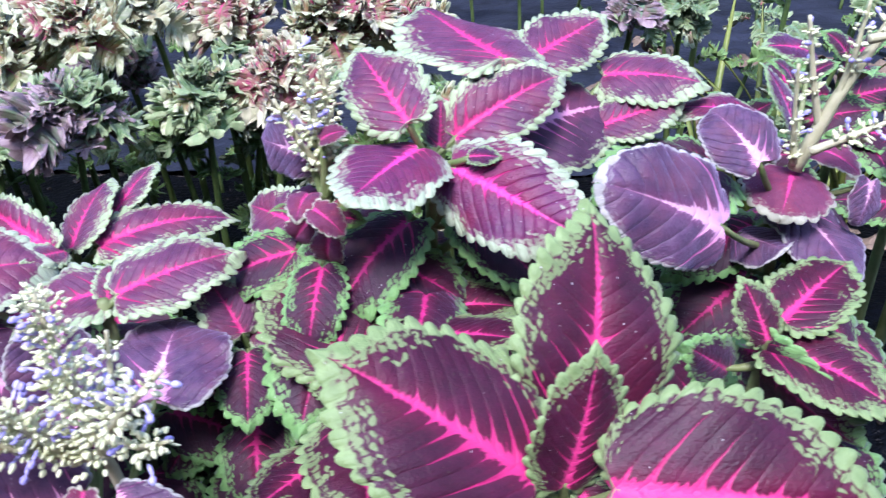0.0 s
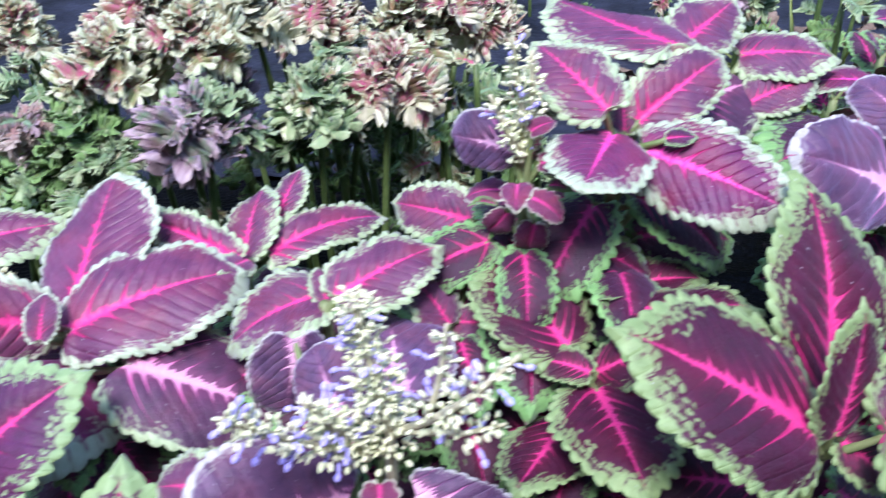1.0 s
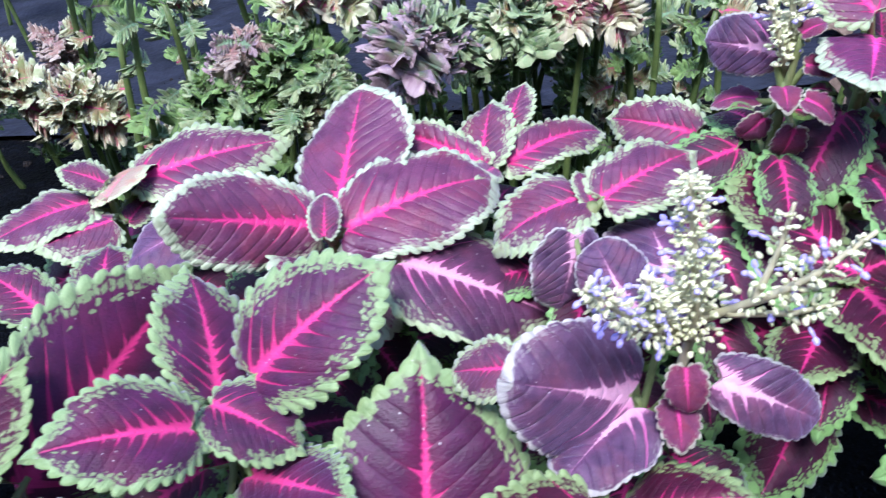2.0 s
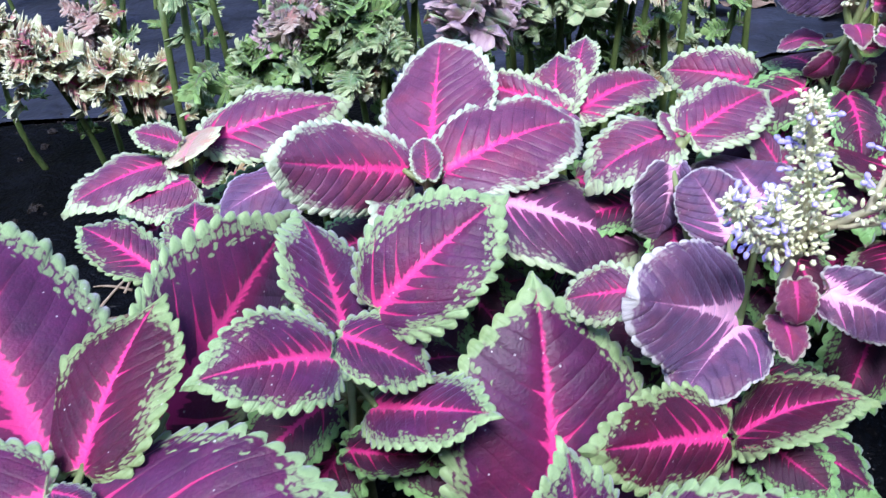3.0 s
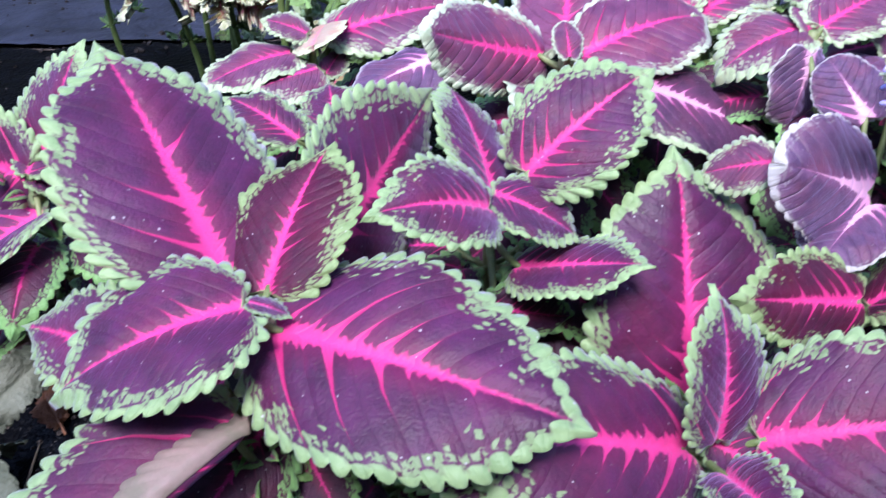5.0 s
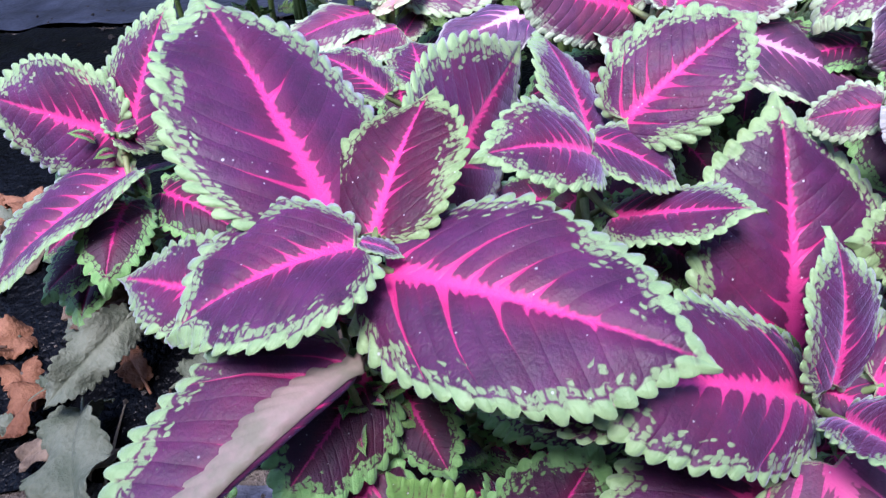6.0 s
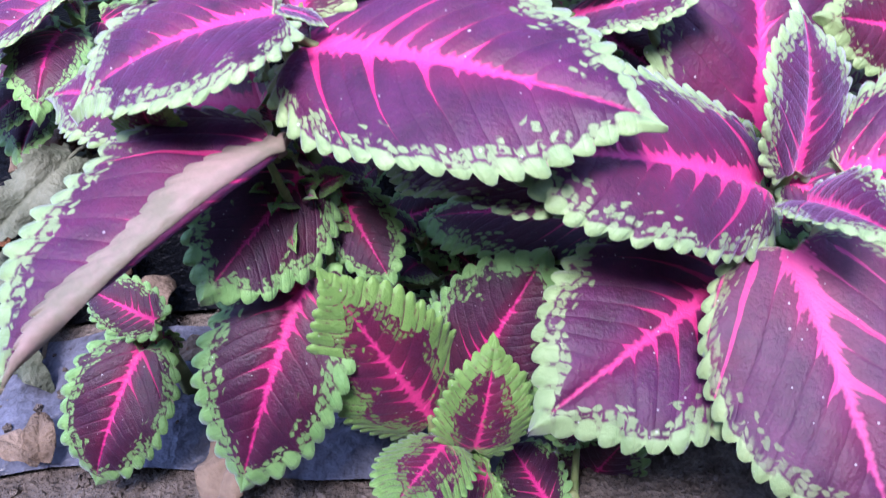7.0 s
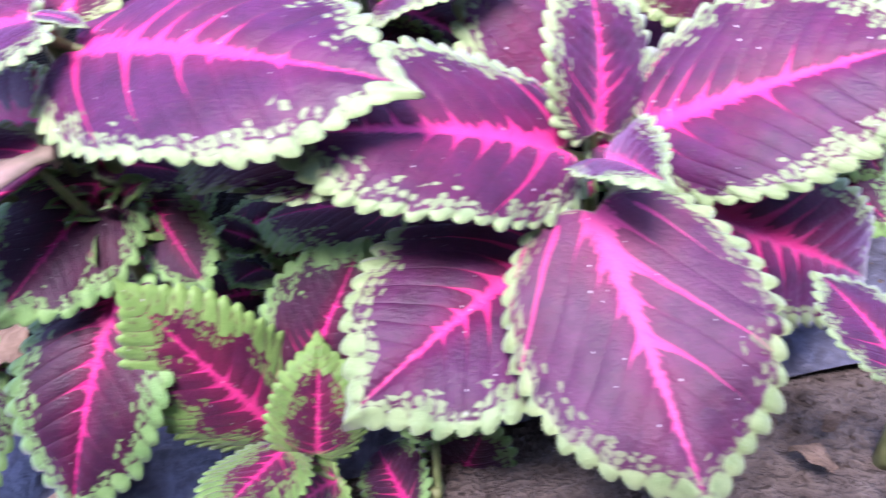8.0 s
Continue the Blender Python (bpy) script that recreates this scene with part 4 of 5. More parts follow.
leaf(p, "n", (-0.2391, 0.2839, 0.1590), (-0.1697, 0.3131, 0.1640), 0.66, -0.05, 0.09, 0.10)
leaf(p, "n", (-0.2440, 0.3010, 0.1600), (-0.2300, 0.3600, 0.1950), 0.82, -0.38, 0.00, -0.04)
leaf(p, "w", (-0.2510, 0.3211, 0.1226), (-0.2432, 0.2342, 0.1340), 0.72, -0.55, 0.05, 0.11)
leaf(p, "n", (-0.2474, 0.2731, 0.1628), (-0.2469, 0.2911, 0.1734), 0.65, 0.06, 0.06, 0.16)
leaf(p, "q", (-0.2159, 0.2708, 0.1492), (-0.1498, 0.2612, 0.1202), 0.77, -0.25, 0.03, 0.05)
lower_leaves(p, 3, 66)

p = coleus("coleus with purple magenta-ribbed leaves edged in cream scallops", (-0.370, 0.373, 0.132), (-0.370, 0.385))
leaf(p, "e", (-0.3813, 0.3706, 0.1340), (-0.4316, 0.3452, 0.1248), 0.71, 0.34, 0.06, 0.15)
leaf(p, "e", (-0.3582, 0.3890, 0.1362), (-0.2773, 0.4193, 0.1399), 0.54, -0.10, 0.05, 0.12)
leaf(p, "e", (-0.3716, 0.3747, 0.1428), (-0.3964, 0.3786, 0.1510), 0.70, 0.07, 0.06, 0.14)
leaf(p, "u", (-0.3685, 0.3647, 0.1395), (-0.3583, 0.4059, 0.1377), 0.69, -0.47, 0.06, 0.13)
leaf(p, "e", (-0.3665, 0.3580, 0.1296), (-0.4004, 0.3366, 0.1276), 0.82, 0.18, 0.02, -0.36)
leaf(p, "p", (-0.3036, 0.3314, 0.1419), (-0.3469, 0.3106, 0.1322), 0.81, 0.26, 0.05, -0.12)
leaf(p, "e", (-0.3635, 0.3694, 0.1209), (-0.3524, 0.3886, 0.1282), 0.69, 0.18, 0.04, 0.10)
lower_leaves(p, 2, 67)

p = coleus("large coleus with dark purple magenta-hearted leaves and green beaded edges", (-0.289, 0.224, 0.124), (-0.289, 0.236))
leaf(p, "g", (-0.2889, 0.2190, 0.1293), (-0.3038, 0.2667, 0.1589), 0.77, 0.77, 0.05, 0.11)
leaf(p, "g", (-0.2746, 0.2214, 0.1348), (-0.2184, 0.2416, 0.1703), 0.74, -0.03, 0.08, 0.19)
leaf(p, "g", (-0.2931, 0.1961, 0.1349), (-0.3401, 0.1719, 0.1510), 0.69, -0.02, 0.11, 0.30)
leaf(p, "g", (-0.2891, 0.2100, 0.1329), (-0.2546, 0.1982, 0.1151), 0.83, -0.37, 0.07, 0.18)
leaf(p, "g", (-0.2807, 0.2043, 0.1000), (-0.2354, 0.1675, 0.1247), 0.55, -0.27, 0.01, 0.02)
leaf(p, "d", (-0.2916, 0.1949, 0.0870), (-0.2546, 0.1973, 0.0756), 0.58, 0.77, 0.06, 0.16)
lower_leaves(p, 2, 68)

p = coleus("large coleus with dark purple magenta-hearted leaves and green beaded edges", (-0.379, 0.146, 0.136), (-0.379, 0.158))
leaf(p, "g", (-0.3912, 0.1694, 0.1302), (-0.4427, 0.2528, 0.1918), 0.71, 0.45, 0.03, 0.05)
leaf(p, "g", (-0.3733, 0.1460, 0.1247), (-0.2729, 0.0953, 0.1181), 0.67, -0.13, 0.04, 0.09)
leaf(p, "g", (-0.3820, 0.1458, 0.1351), (-0.4456, 0.1265, 0.1180), 0.87, 0.34, 0.09, 0.23)
leaf(p, "c", (-0.3765, 0.1608, 0.1295), (-0.3515, 0.2158, 0.1592), 0.76, -0.36, 0.06, 0.13)
leaf(p, "g", (-0.3576, 0.1930, 0.1160), (-0.3054, 0.2891, 0.1450), 0.64, 0.99, -0.01, -0.04)
leaf(p, "g", (-0.3799, 0.1466, 0.1359), (-0.3656, 0.1435, 0.1306), 0.63, -0.63, 0.05, 0.13)

p = coleus("coleus with purple magenta-hearted leaves and scalloped green edges", (-0.506, 0.294, 0.110), (-0.506, 0.306))
leaf(p, "g", (-0.5076, 0.2928, 0.1105), (-0.5832, 0.3275, 0.1208), 0.68, -0.71, 0.03, 0.05)
leaf(p, "g", (-0.5001, 0.2948, 0.1066), (-0.4719, 0.3156, 0.1680), 0.67, -0.20, 0.05, 0.12)
leaf(p, "g", (-0.5051, 0.2903, 0.1118), (-0.4989, 0.3154, 0.1217), 0.67, 0.14, 0.05, 0.12)
leaf(p, "f", (-0.5018, 0.2852, 0.0912), (-0.5718, 0.2389, 0.0557), 0.64, 0.52, 0.05, 0.50)
leaf(p, "g", (-0.5071, 0.2931, 0.1081), (-0.4863, 0.3036, 0.0970), 0.63, 0.11, 0.04, 0.10)
young_leaves(p, 8, 410)
lower_leaves(p, 2, 70)

p = coleus("coleus with drooping purple leaves, one folded over, above the film", (-0.387, 0.146, 0.076), (-0.387, 0.158))
leaf(p, "f", (-0.3859, 0.1224, 0.1020), (-0.4661, 0.0581, 0.0709), 0.66, 0.05, 0.05, 0.05, "purple leaf rolled over to its pale underside", -0.12)
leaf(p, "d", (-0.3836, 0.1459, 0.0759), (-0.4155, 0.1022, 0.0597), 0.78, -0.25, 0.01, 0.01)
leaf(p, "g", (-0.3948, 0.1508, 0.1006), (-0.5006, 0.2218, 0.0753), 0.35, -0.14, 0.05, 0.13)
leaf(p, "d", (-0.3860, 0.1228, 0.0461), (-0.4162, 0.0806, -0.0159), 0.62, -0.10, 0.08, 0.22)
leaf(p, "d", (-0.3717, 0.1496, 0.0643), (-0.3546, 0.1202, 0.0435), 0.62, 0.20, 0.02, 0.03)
leaf(p, "g", (-0.3833, 0.1509, 0.0822), (-0.3597, 0.1629, 0.0644), 0.57, 0.09, 0.07, 0.17)
leaf(p, "g", (-0.3932, 0.1643, 0.0865), (-0.3919, 0.1559, 0.1093), 0.73, 0.01, 0.04, 0.09)
leaf(p, "l", (-0.4228, 0.1385, 0.0943), (-0.4235, 0.1256, 0.1269), 0.68, -0.30, 0.08, 0.20)
young_leaves(p, 26, 411)

p = coleus("coleus with purple magenta-hearted leaves and scalloped green edges", (-0.454, 0.147, 0.004), (-0.454, 0.159))
leaf(p, "d", (-0.4585, 0.1369, 0.0047), (-0.4821, 0.1054, -0.0381), 0.71, -0.10, 0.10, 0.26)
leaf(p, "d", (-0.4484, 0.1373, 0.0199), (-0.4788, 0.1534, 0.0265), 0.61, -0.15, 0.06, 0.15)
leaf(p, "d", (-0.4503, 0.1424, 0.0066), (-0.4683, 0.1487, -0.0143), 0.69, -1.25, 0.06, 0.15)
young_leaves(p, 4, 412)

p = coleus("large coleus with dark purple magenta-hearted leaves and green beaded edges", (-0.224, 0.113, 0.051), (-0.224, 0.125))
leaf(p, "g", (-0.2377, 0.1110, 0.0438), (-0.3137, 0.0656, 0.0284), 0.82, 0.05, 0.07, 0.19)
leaf(p, "h", (-0.2280, 0.0968, 0.0665), (-0.2181, 0.0163, 0.0213), 0.78, 0.16, 0.03, 0.05)
leaf(p, "g", (-0.1926, 0.1019, 0.0563), (-0.1193, 0.1159, -0.0035), 0.52, 0.54, 0.10, 0.24)
young_leaves(p, 6, 413)

p = coleus("large coleus with dark purple magenta-hearted leaves and green beaded edges", (-0.220, 0.131, 0.070), (-0.220, 0.143))
leaf(p, "g", (-0.2147, 0.1578, 0.0536), (-0.2106, 0.2262, 0.1418), 0.76, 0.14, 0.04, 0.07)
leaf(p, "g", (-0.2300, 0.1223, 0.0738), (-0.3256, 0.1048, 0.1072), 0.59, 0.04, 0.07, 0.19)
leaf(p, "g", (-0.2048, 0.1214, 0.0766), (-0.1212, 0.0992, 0.1038), 0.73, 0.01, 0.04, 0.09)
leaf(p, "g", (-0.2198, 0.1221, 0.0778), (-0.2156, 0.1543, 0.1231), 0.76, 0.57, 0.08, 0.21)
leaf(p, "g", (-0.2850, 0.1120, 0.0880), (-0.3580, 0.1500, 0.0770), 0.66, 0.55, 0.06, 0.13)
leaf(p, "d", (-0.2790, 0.1450, 0.0470), (-0.3460, 0.1720, 0.0330), 0.65, 0.45, 0.05, 0.12)
leaf(p, "g", (-0.2181, 0.1274, 0.0707), (-0.1881, 0.1075, 0.0596), 0.63, 0.31, 0.05, 0.13)
leaf(p, "g", (-0.2219, 0.1079, 0.0762), (-0.2167, 0.0625, 0.0960), 0.46, 0.35, 0.06, 0.75, "young purple leaf folded along its rib")
young_leaves(p, 4, 414)
lower_leaves(p, 2, 74)

p = coleus("young coleus with lime-margined purple leaves at the front edge", (-0.345, 0.104, -0.013), (-0.345, 0.116))
leaf(p, "l", (-0.3452, 0.1046, -0.0118), (-0.3773, 0.1080, 0.0632), 0.58, -0.20, 0.02, 0.02)
leaf(p, "l", (-0.3410, 0.0917, -0.0085), (-0.3611, 0.0536, 0.0067), 0.69, 0.23, -0.01, -0.06)
leaf(p, "l", (-0.3307, 0.0917, -0.0152), (-0.3204, 0.1061, 0.0286), 0.70, 0.30, 0.09, 0.24)
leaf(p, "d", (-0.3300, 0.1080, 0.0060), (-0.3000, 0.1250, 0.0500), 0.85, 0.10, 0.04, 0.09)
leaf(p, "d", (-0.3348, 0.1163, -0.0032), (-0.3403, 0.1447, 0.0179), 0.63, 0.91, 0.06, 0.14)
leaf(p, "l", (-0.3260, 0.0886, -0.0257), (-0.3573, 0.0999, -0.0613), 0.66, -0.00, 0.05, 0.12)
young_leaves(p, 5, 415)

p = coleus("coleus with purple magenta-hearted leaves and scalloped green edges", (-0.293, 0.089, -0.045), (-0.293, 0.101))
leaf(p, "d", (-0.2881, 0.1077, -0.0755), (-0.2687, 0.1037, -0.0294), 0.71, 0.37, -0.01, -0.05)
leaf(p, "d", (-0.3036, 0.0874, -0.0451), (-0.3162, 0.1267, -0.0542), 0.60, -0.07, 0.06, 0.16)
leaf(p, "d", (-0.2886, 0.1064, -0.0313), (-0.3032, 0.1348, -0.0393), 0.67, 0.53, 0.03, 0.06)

p = coleus("coleus with purple magenta-hearted leaves and scalloped green edges", (-0.146, 0.170, 0.092), (-0.146, 0.182))
leaf(p, "c", (-0.1492, 0.1674, 0.0987), (-0.2095, 0.1496, 0.1190), 0.57, -0.40, -0.01, -0.03)
leaf(p, "c", (-0.1429, 0.1713, 0.0928), (-0.0973, 0.1615, 0.1148), 0.77, -0.71, 0.11, 0.29)
leaf(p, "d", (-0.1322, 0.1718, 0.0884), (-0.1143, 0.1439, 0.0832), 0.79, 0.14, 0.06, 0.14)
lower_leaves(p, 2, 77)

p = coleus("coleus with dull purple round leaves and pale flower spikes", (-0.128, 0.214, 0.116), (-0.128, 0.226))
leaf(p, "p", (-0.1322, 0.2072, 0.1232), (-0.1801, 0.1908, 0.1492), 0.91, -0.55, 0.06, -0.15)
leaf(p, "p", (-0.1312, 0.2055, 0.1186), (-0.1633, 0.1787, 0.1122), 0.91, 0.50, 0.05, -0.06)
leaf(p, "p", (-0.1055, 0.1921, 0.1419), (-0.0684, 0.1873, 0.1227), 0.61, 0.45, 0.08, 0.10)
leaf(p, "p", (-0.1082, 0.2423, 0.1458), (-0.1092, 0.2884, 0.1519), 1.06, 0.01, 0.07, 0.04)
leaf(p, "p", (-0.1457, 0.2537, 0.1656), (-0.1535, 0.2463, 0.1347), 0.97, -0.65, 0.03, -0.24)
leaf(p, "p", (-0.1295, 0.2279, 0.1472), (-0.1395, 0.2523, 0.1648), 0.90, -0.36, 0.06, -0.01)
leaf(p, "r", (-0.1176, 0.1962, 0.1447), (-0.1165, 0.1900, 0.1282), 0.81, 0.32, 0.15, 0.37)
leaf(p, "r", (-0.1189, 0.1978, 0.1265), (-0.1208, 0.1807, 0.1185), 0.77, 0.03, 0.13, 0.30)
leaf(p, "e", (-0.1774, 0.2078, 0.1407), (-0.2011, 0.2228, 0.1277), 0.78, -0.15, 0.05, 0.11)
leaf(p, "e", (-0.1256, 0.2283, 0.1330), (-0.1461, 0.2377, 0.1356), 0.65, 0.35, 0.06, 0.14)
lower_leaves(p, 2, 78)
flower_spike(p, ((-0.113, 0.212, 0.131), (-0.113, 0.205, 0.160), (-0.117, 0.204, 0.188), (-0.121, 0.206, 0.217)), 360, 0.0130, 0.25, 0.045, 0.0021, 0.0024, 24)
flower_spike(p, ((-0.112, 0.206, 0.158), (-0.098, 0.186, 0.182), (-0.088, 0.178, 0.196), (-0.075, 0.176, 0.211)), 361, 0.0075, 0.25, 0.08, 0.0052, 0.0019, 11)
flower_spike(p, ((-0.112, 0.206, 0.150), (-0.128, 0.198, 0.160), (-0.134, 0.197, 0.184)), 362, 0.0068, 0.35, 0.06, 0.0040, 0.0016, 12)
flower_spike(p, ((-0.101, 0.190, 0.177), (-0.096, 0.190, 0.196), (-0.094, 0.190, 0.214)), 365, 0.0070, 0.2, 0.10, 0.0050, 0.0014, 10)
flower_spike(p, ((-0.106, 0.196, 0.168), (-0.090, 0.184, 0.176), (-0.078, 0.178, 0.184)), 366, 0.0070, 0.3, 0.12, 0.0055, 0.0014, 9)
flower_spike(p, ((-0.114, 0.206, 0.150), (-0.134, 0.194, 0.166), (-0.150, 0.182, 0.186), (-0.160, 0.176, 0.198)), 367, 0.0080, 0.25, 0.08, 0.0034, 0.0018, 15)
flower_spike(p, ((-0.118, 0.208, 0.150), (-0.130, 0.196, 0.172), (-0.138, 0.187, 0.192)), 368, 0.0080, 0.25, 0.08, 0.0034, 0.0017, 15)

p = coleus("coleus with dull purple round leaves and pale flower spikes", (0.167, 0.360, 0.189), (0.167, 0.372))
leaf(p, "p", (0.1144, 0.2993, 0.1883), (0.0607, 0.2838, 0.2152), 0.75, -0.46, 0.06, -0.00)
leaf(p, "p", (0.1343, 0.3232, 0.2060), (0.1168, 0.3463, 0.2213), 0.94, -0.16, 0.07, 0.06)
leaf(p, "r", (0.1600, 0.3480, 0.1905), (0.1480, 0.3230, 0.1790), 1.30, 0.10, 0.10, -0.20, "round mauve young leaf with a pale rim")
leaf(p, "p", (0.1644, 0.3528, 0.1709), (0.1874, 0.3155, 0.1498), 0.82, -0.25, 0.06, 0.00)
leaf(p, "p", (0.1950, 0.3440, 0.1869), (0.1899, 0.3362, 0.1678), 0.84, -0.50, 0.06, 0.01)
leaf(p, "w", (0.1448, 0.3681, 0.2099), (0.1088, 0.3820, 0.2076), 0.66, 0.33, 0.07, 0.17)
leaf(p, "r", (0.1695, 0.3625, 0.1954), (0.1905, 0.3444, 0.1894), 0.72, -0.21, 0.14, 0.34)
leaf(p, "p", (0.1420, 0.3523, 0.1553), (0.1530, 0.3240, 0.1629), 0.86, 0.26, 0.02, -0.32)
leaf(p, "d", (0.1231, 0.3450, 0.1925), (0.0632, 0.3150, 0.1945), 0.80, 0.20, 0.06, 0.05)
leaf(p, "g", (0.1695, 0.3750, 0.1981), (0.1509, 0.3850, 0.2303), 0.60, 0.50, 0.05, 0.12)
leaf(p, "g", (0.1898, 0.4200, 0.2241), (0.1579, 0.4100, 0.2300), 0.62, 0.10, 0.06, 0.10)
leaf(p, "e", (0.0730, 0.3600, 0.2078), (0.1133, 0.3700, 0.2156), 0.60, 0.10, 0.06, 0.20)
lower_leaves(p, 3, 79)
flower_spike(p, ((0.159, 0.345, 0.1925), (0.1703, 0.345, 0.226), (0.1863, 0.350, 0.2552), (0.197, 0.352, 0.275)), 380, 0.0048, 0.62, 0.10, 0.0070, 0.0034, 9)
flower_spike(p, ((0.157, 0.343, 0.196), (0.1535, 0.342, 0.214), (0.1485, 0.340, 0.243)), 381, 0.0046, 0.12, 0.05, 0.0062, 0.0018, 10)
flower_spike(p, ((0.1655, 0.345, 0.213), (0.158, 0.345, 0.236), (0.1509, 0.345, 0.262)), 382, 0.0046, 0.35, 0.10, 0.0066, 0.0019, 10)
flower_spike(p, ((0.1705, 0.345, 0.227), (0.1735, 0.345, 0.245), (0.1745, 0.345, 0.268)), 383, 0.0046, 0.30, 0.10, 0.0066, 0.0017, 10)
flower_spike(p, ((0.160, 0.336, 0.205), (0.176, 0.333, 0.214), (0.192, 0.332, 0.222)), 384, 0.0050, 0.3, 0.08, 0.0058, 0.0022)
flower_spike(p, ((0.172, 0.334, 0.255), (0.184, 0.332, 0.258), (0.196, 0.332, 0.268)), 385, 0.0050, 0.3, 0.08, 0.0058, 0.0022)

p = coleus("coleus with purple magenta-hearted leaves and scalloped green edges", (0.122, 0.255, 0.160), (0.122, 0.267))
leaf(p, "c", (0.1236, 0.2541, 0.1609), (0.1639, 0.2234, 0.1519), 0.72, -0.29, 0.08, 0.20)
leaf(p, "c", (0.1203, 0.2504, 0.1662), (0.1108, 0.2643, 0.1864), 0.69, 0.08, 0.05, 0.13)
leaf(p, "c", (0.1285, 0.2595, 0.1693), (0.1655, 0.2893, 0.1791), 0.66, -0.35, 0.04, 0.09)
leaf(p, "d", (0.1094, 0.2539, 0.1500), (0.0882, 0.2448, 0.1682), 0.67, -0.76, 0.05, 0.12)
leaf(p, "d", (0.1175, 0.2570, 0.1575), (0.1574, 0.2324, 0.1281), 0.67, 1.43, 0.05, 0.13)
lower_leaves(p, 3, 80)

p = coleus("coleus with purple magenta-hearted leaves and scalloped green edges", (-0.015, 0.292, 0.152), (-0.015, 0.304))
leaf(p, "c", (-0.0174, 0.2980, 0.1526), (-0.0477, 0.3164, 0.1642), 0.73, 0.19, 0.08, 0.22)
leaf(p, "c", (-0.0132, 0.3022, 0.1513), (0.0033, 0.3329, 0.1579), 0.53, -0.23, 0.06, 0.15)
leaf(p, "c", (-0.0072, 0.3008, 0.1458), (0.0356, 0.2957, 0.1506), 0.67, -0.30, 0.07, 0.19)
leaf(p, "c", (-0.0177, 0.2817, 0.1510), (-0.0191, 0.2678, 0.1643), 0.65, 0.20, 0.05, 0.11)
leaf(p, "c", (-0.0122, 0.2735, 0.1513), (0.0336, 0.2427, 0.1719), 0.62, -0.56, 0.04, 0.10)
lower_leaves(p, 2, 81)

p = coleus("coleus with purple magenta-hearted leaves and scalloped green edges", (-0.083, 0.289, 0.141), (-0.083, 0.301))
leaf(p, "e", (-0.0837, 0.2838, 0.1455), (-0.1016, 0.2993, 0.1658), 0.80, 0.31, 0.07, 0.18)
leaf(p, "d", (-0.0801, 0.2743, 0.1427), (-0.0754, 0.2435, 0.1276), 0.70, -0.13, 0.05, 0.12)
leaf(p, "e", (-0.0811, 0.2894, 0.1427), (-0.0602, 0.2896, 0.1395), 0.73, 0.20, 0.05, 0.13)
leaf(p, "p", (-0.0715, 0.3084, 0.1603), (-0.0826, 0.3205, 0.1668), 0.85, 0.09, 0.05, -0.08)
lower_leaves(p, 2, 82)

p = coleus("coleus with purple magenta-hearted leaves and scalloped green edges", (-0.355, 0.294, 0.118), (-0.355, 0.306))
leaf(p, "g", (-0.3730, 0.2798, 0.1267), (-0.4085, 0.3017, 0.1417), 0.60, 0.23, 0.07, 0.18)
leaf(p, "g", (-0.3547, 0.2899, 0.1255), (-0.3599, 0.3318, 0.1331), 0.71, 0.07, 0.04, 0.08)
lower_leaves(p, 2, 83)

p = coleus("coleus with purple magenta-hearted leaves and scalloped green edges", (-0.126, 0.065, 0.031), (-0.126, 0.077))
leaf(p, "g", (-0.1575, 0.0426, 0.0368), (-0.1706, 0.0718, 0.0510), 0.64, 0.22, 0.05, 0.11)


# ---- frilled plants and stems behind ----
rosette("mauve", (-0.196, 0.420, 0.191), 0.029)
rosette("cream", (-0.206, 0.470, 0.226), 0.024)
rosette("cream", (-0.256, 0.470, 0.212), 0.027)
rosette("wilt", (-0.306, 0.460, 0.184), 0.021)
rosette("cream", (-0.318, 0.520, 0.221), 0.022)
rosette("sage", (-0.139, 0.470, 0.186), 0.025)
rosette("pink", (-0.096, 0.480, 0.193), 0.026)
rosette("pink", (-0.140, 0.560, 0.211), 0.026)
rosette("cream", (-0.080, 0.560, 0.204), 0.029)
rosette("pink", (-0.019, 0.600, 0.191), 0.027)
rosette("green", (-0.271, 0.450, 0.179), 0.024)
rosette("green", (-0.300, 0.455, 0.157), 0.020)
rosette("green", (-0.164, 0.470, 0.159), 0.017)
rosette("pink", (-0.249, 0.560, 0.221), 0.022)
rosette("sage", (-0.252, 0.440, 0.168), 0.013)
rosette("green", (-0.116, 0.500, 0.151), 0.015)
rosette("cream", (-0.490, 0.540, 0.137), 0.029)
rosette("cream", (-0.444, 0.540, 0.122), 0.028)
rosette("green", (-0.340, 0.500, 0.134), 0.025)
rosette("green", (-0.293, 0.540, 0.138), 0.022)
rosette("sage", (-0.273, 0.440, 0.147), 0.015)
rosette("mauve", (-0.316, 0.500, 0.159), 0.020)
rosette("cream", (-0.544, 0.620, 0.135), 0.026)
rosette("wilt", (-0.466, 0.600, 0.150), 0.025)
rosette("mauve", (0.119, 0.520, 0.221), 0.017)
rosette("sage", (0.160, 0.560, 0.210), 0.017)
rosette("pink", (-0.056, 0.580, 0.205), 0.023)
rosette("pink", (-0.265, 0.560, 0.195), 0.029)
rosette("pink", (-0.176, 0.620, 0.197), 0.023)
rosette("bract", (-0.177, 0.500, 0.229), 0.022)
rosette("mauve", (-0.204, 0.520, 0.185), 0.022)
rosette("sage", (-0.128, 0.520, 0.171), 0.020)

bare_stem((-0.075, 0.500, 0.144))
bare_stem((-0.101, 0.530, 0.130))
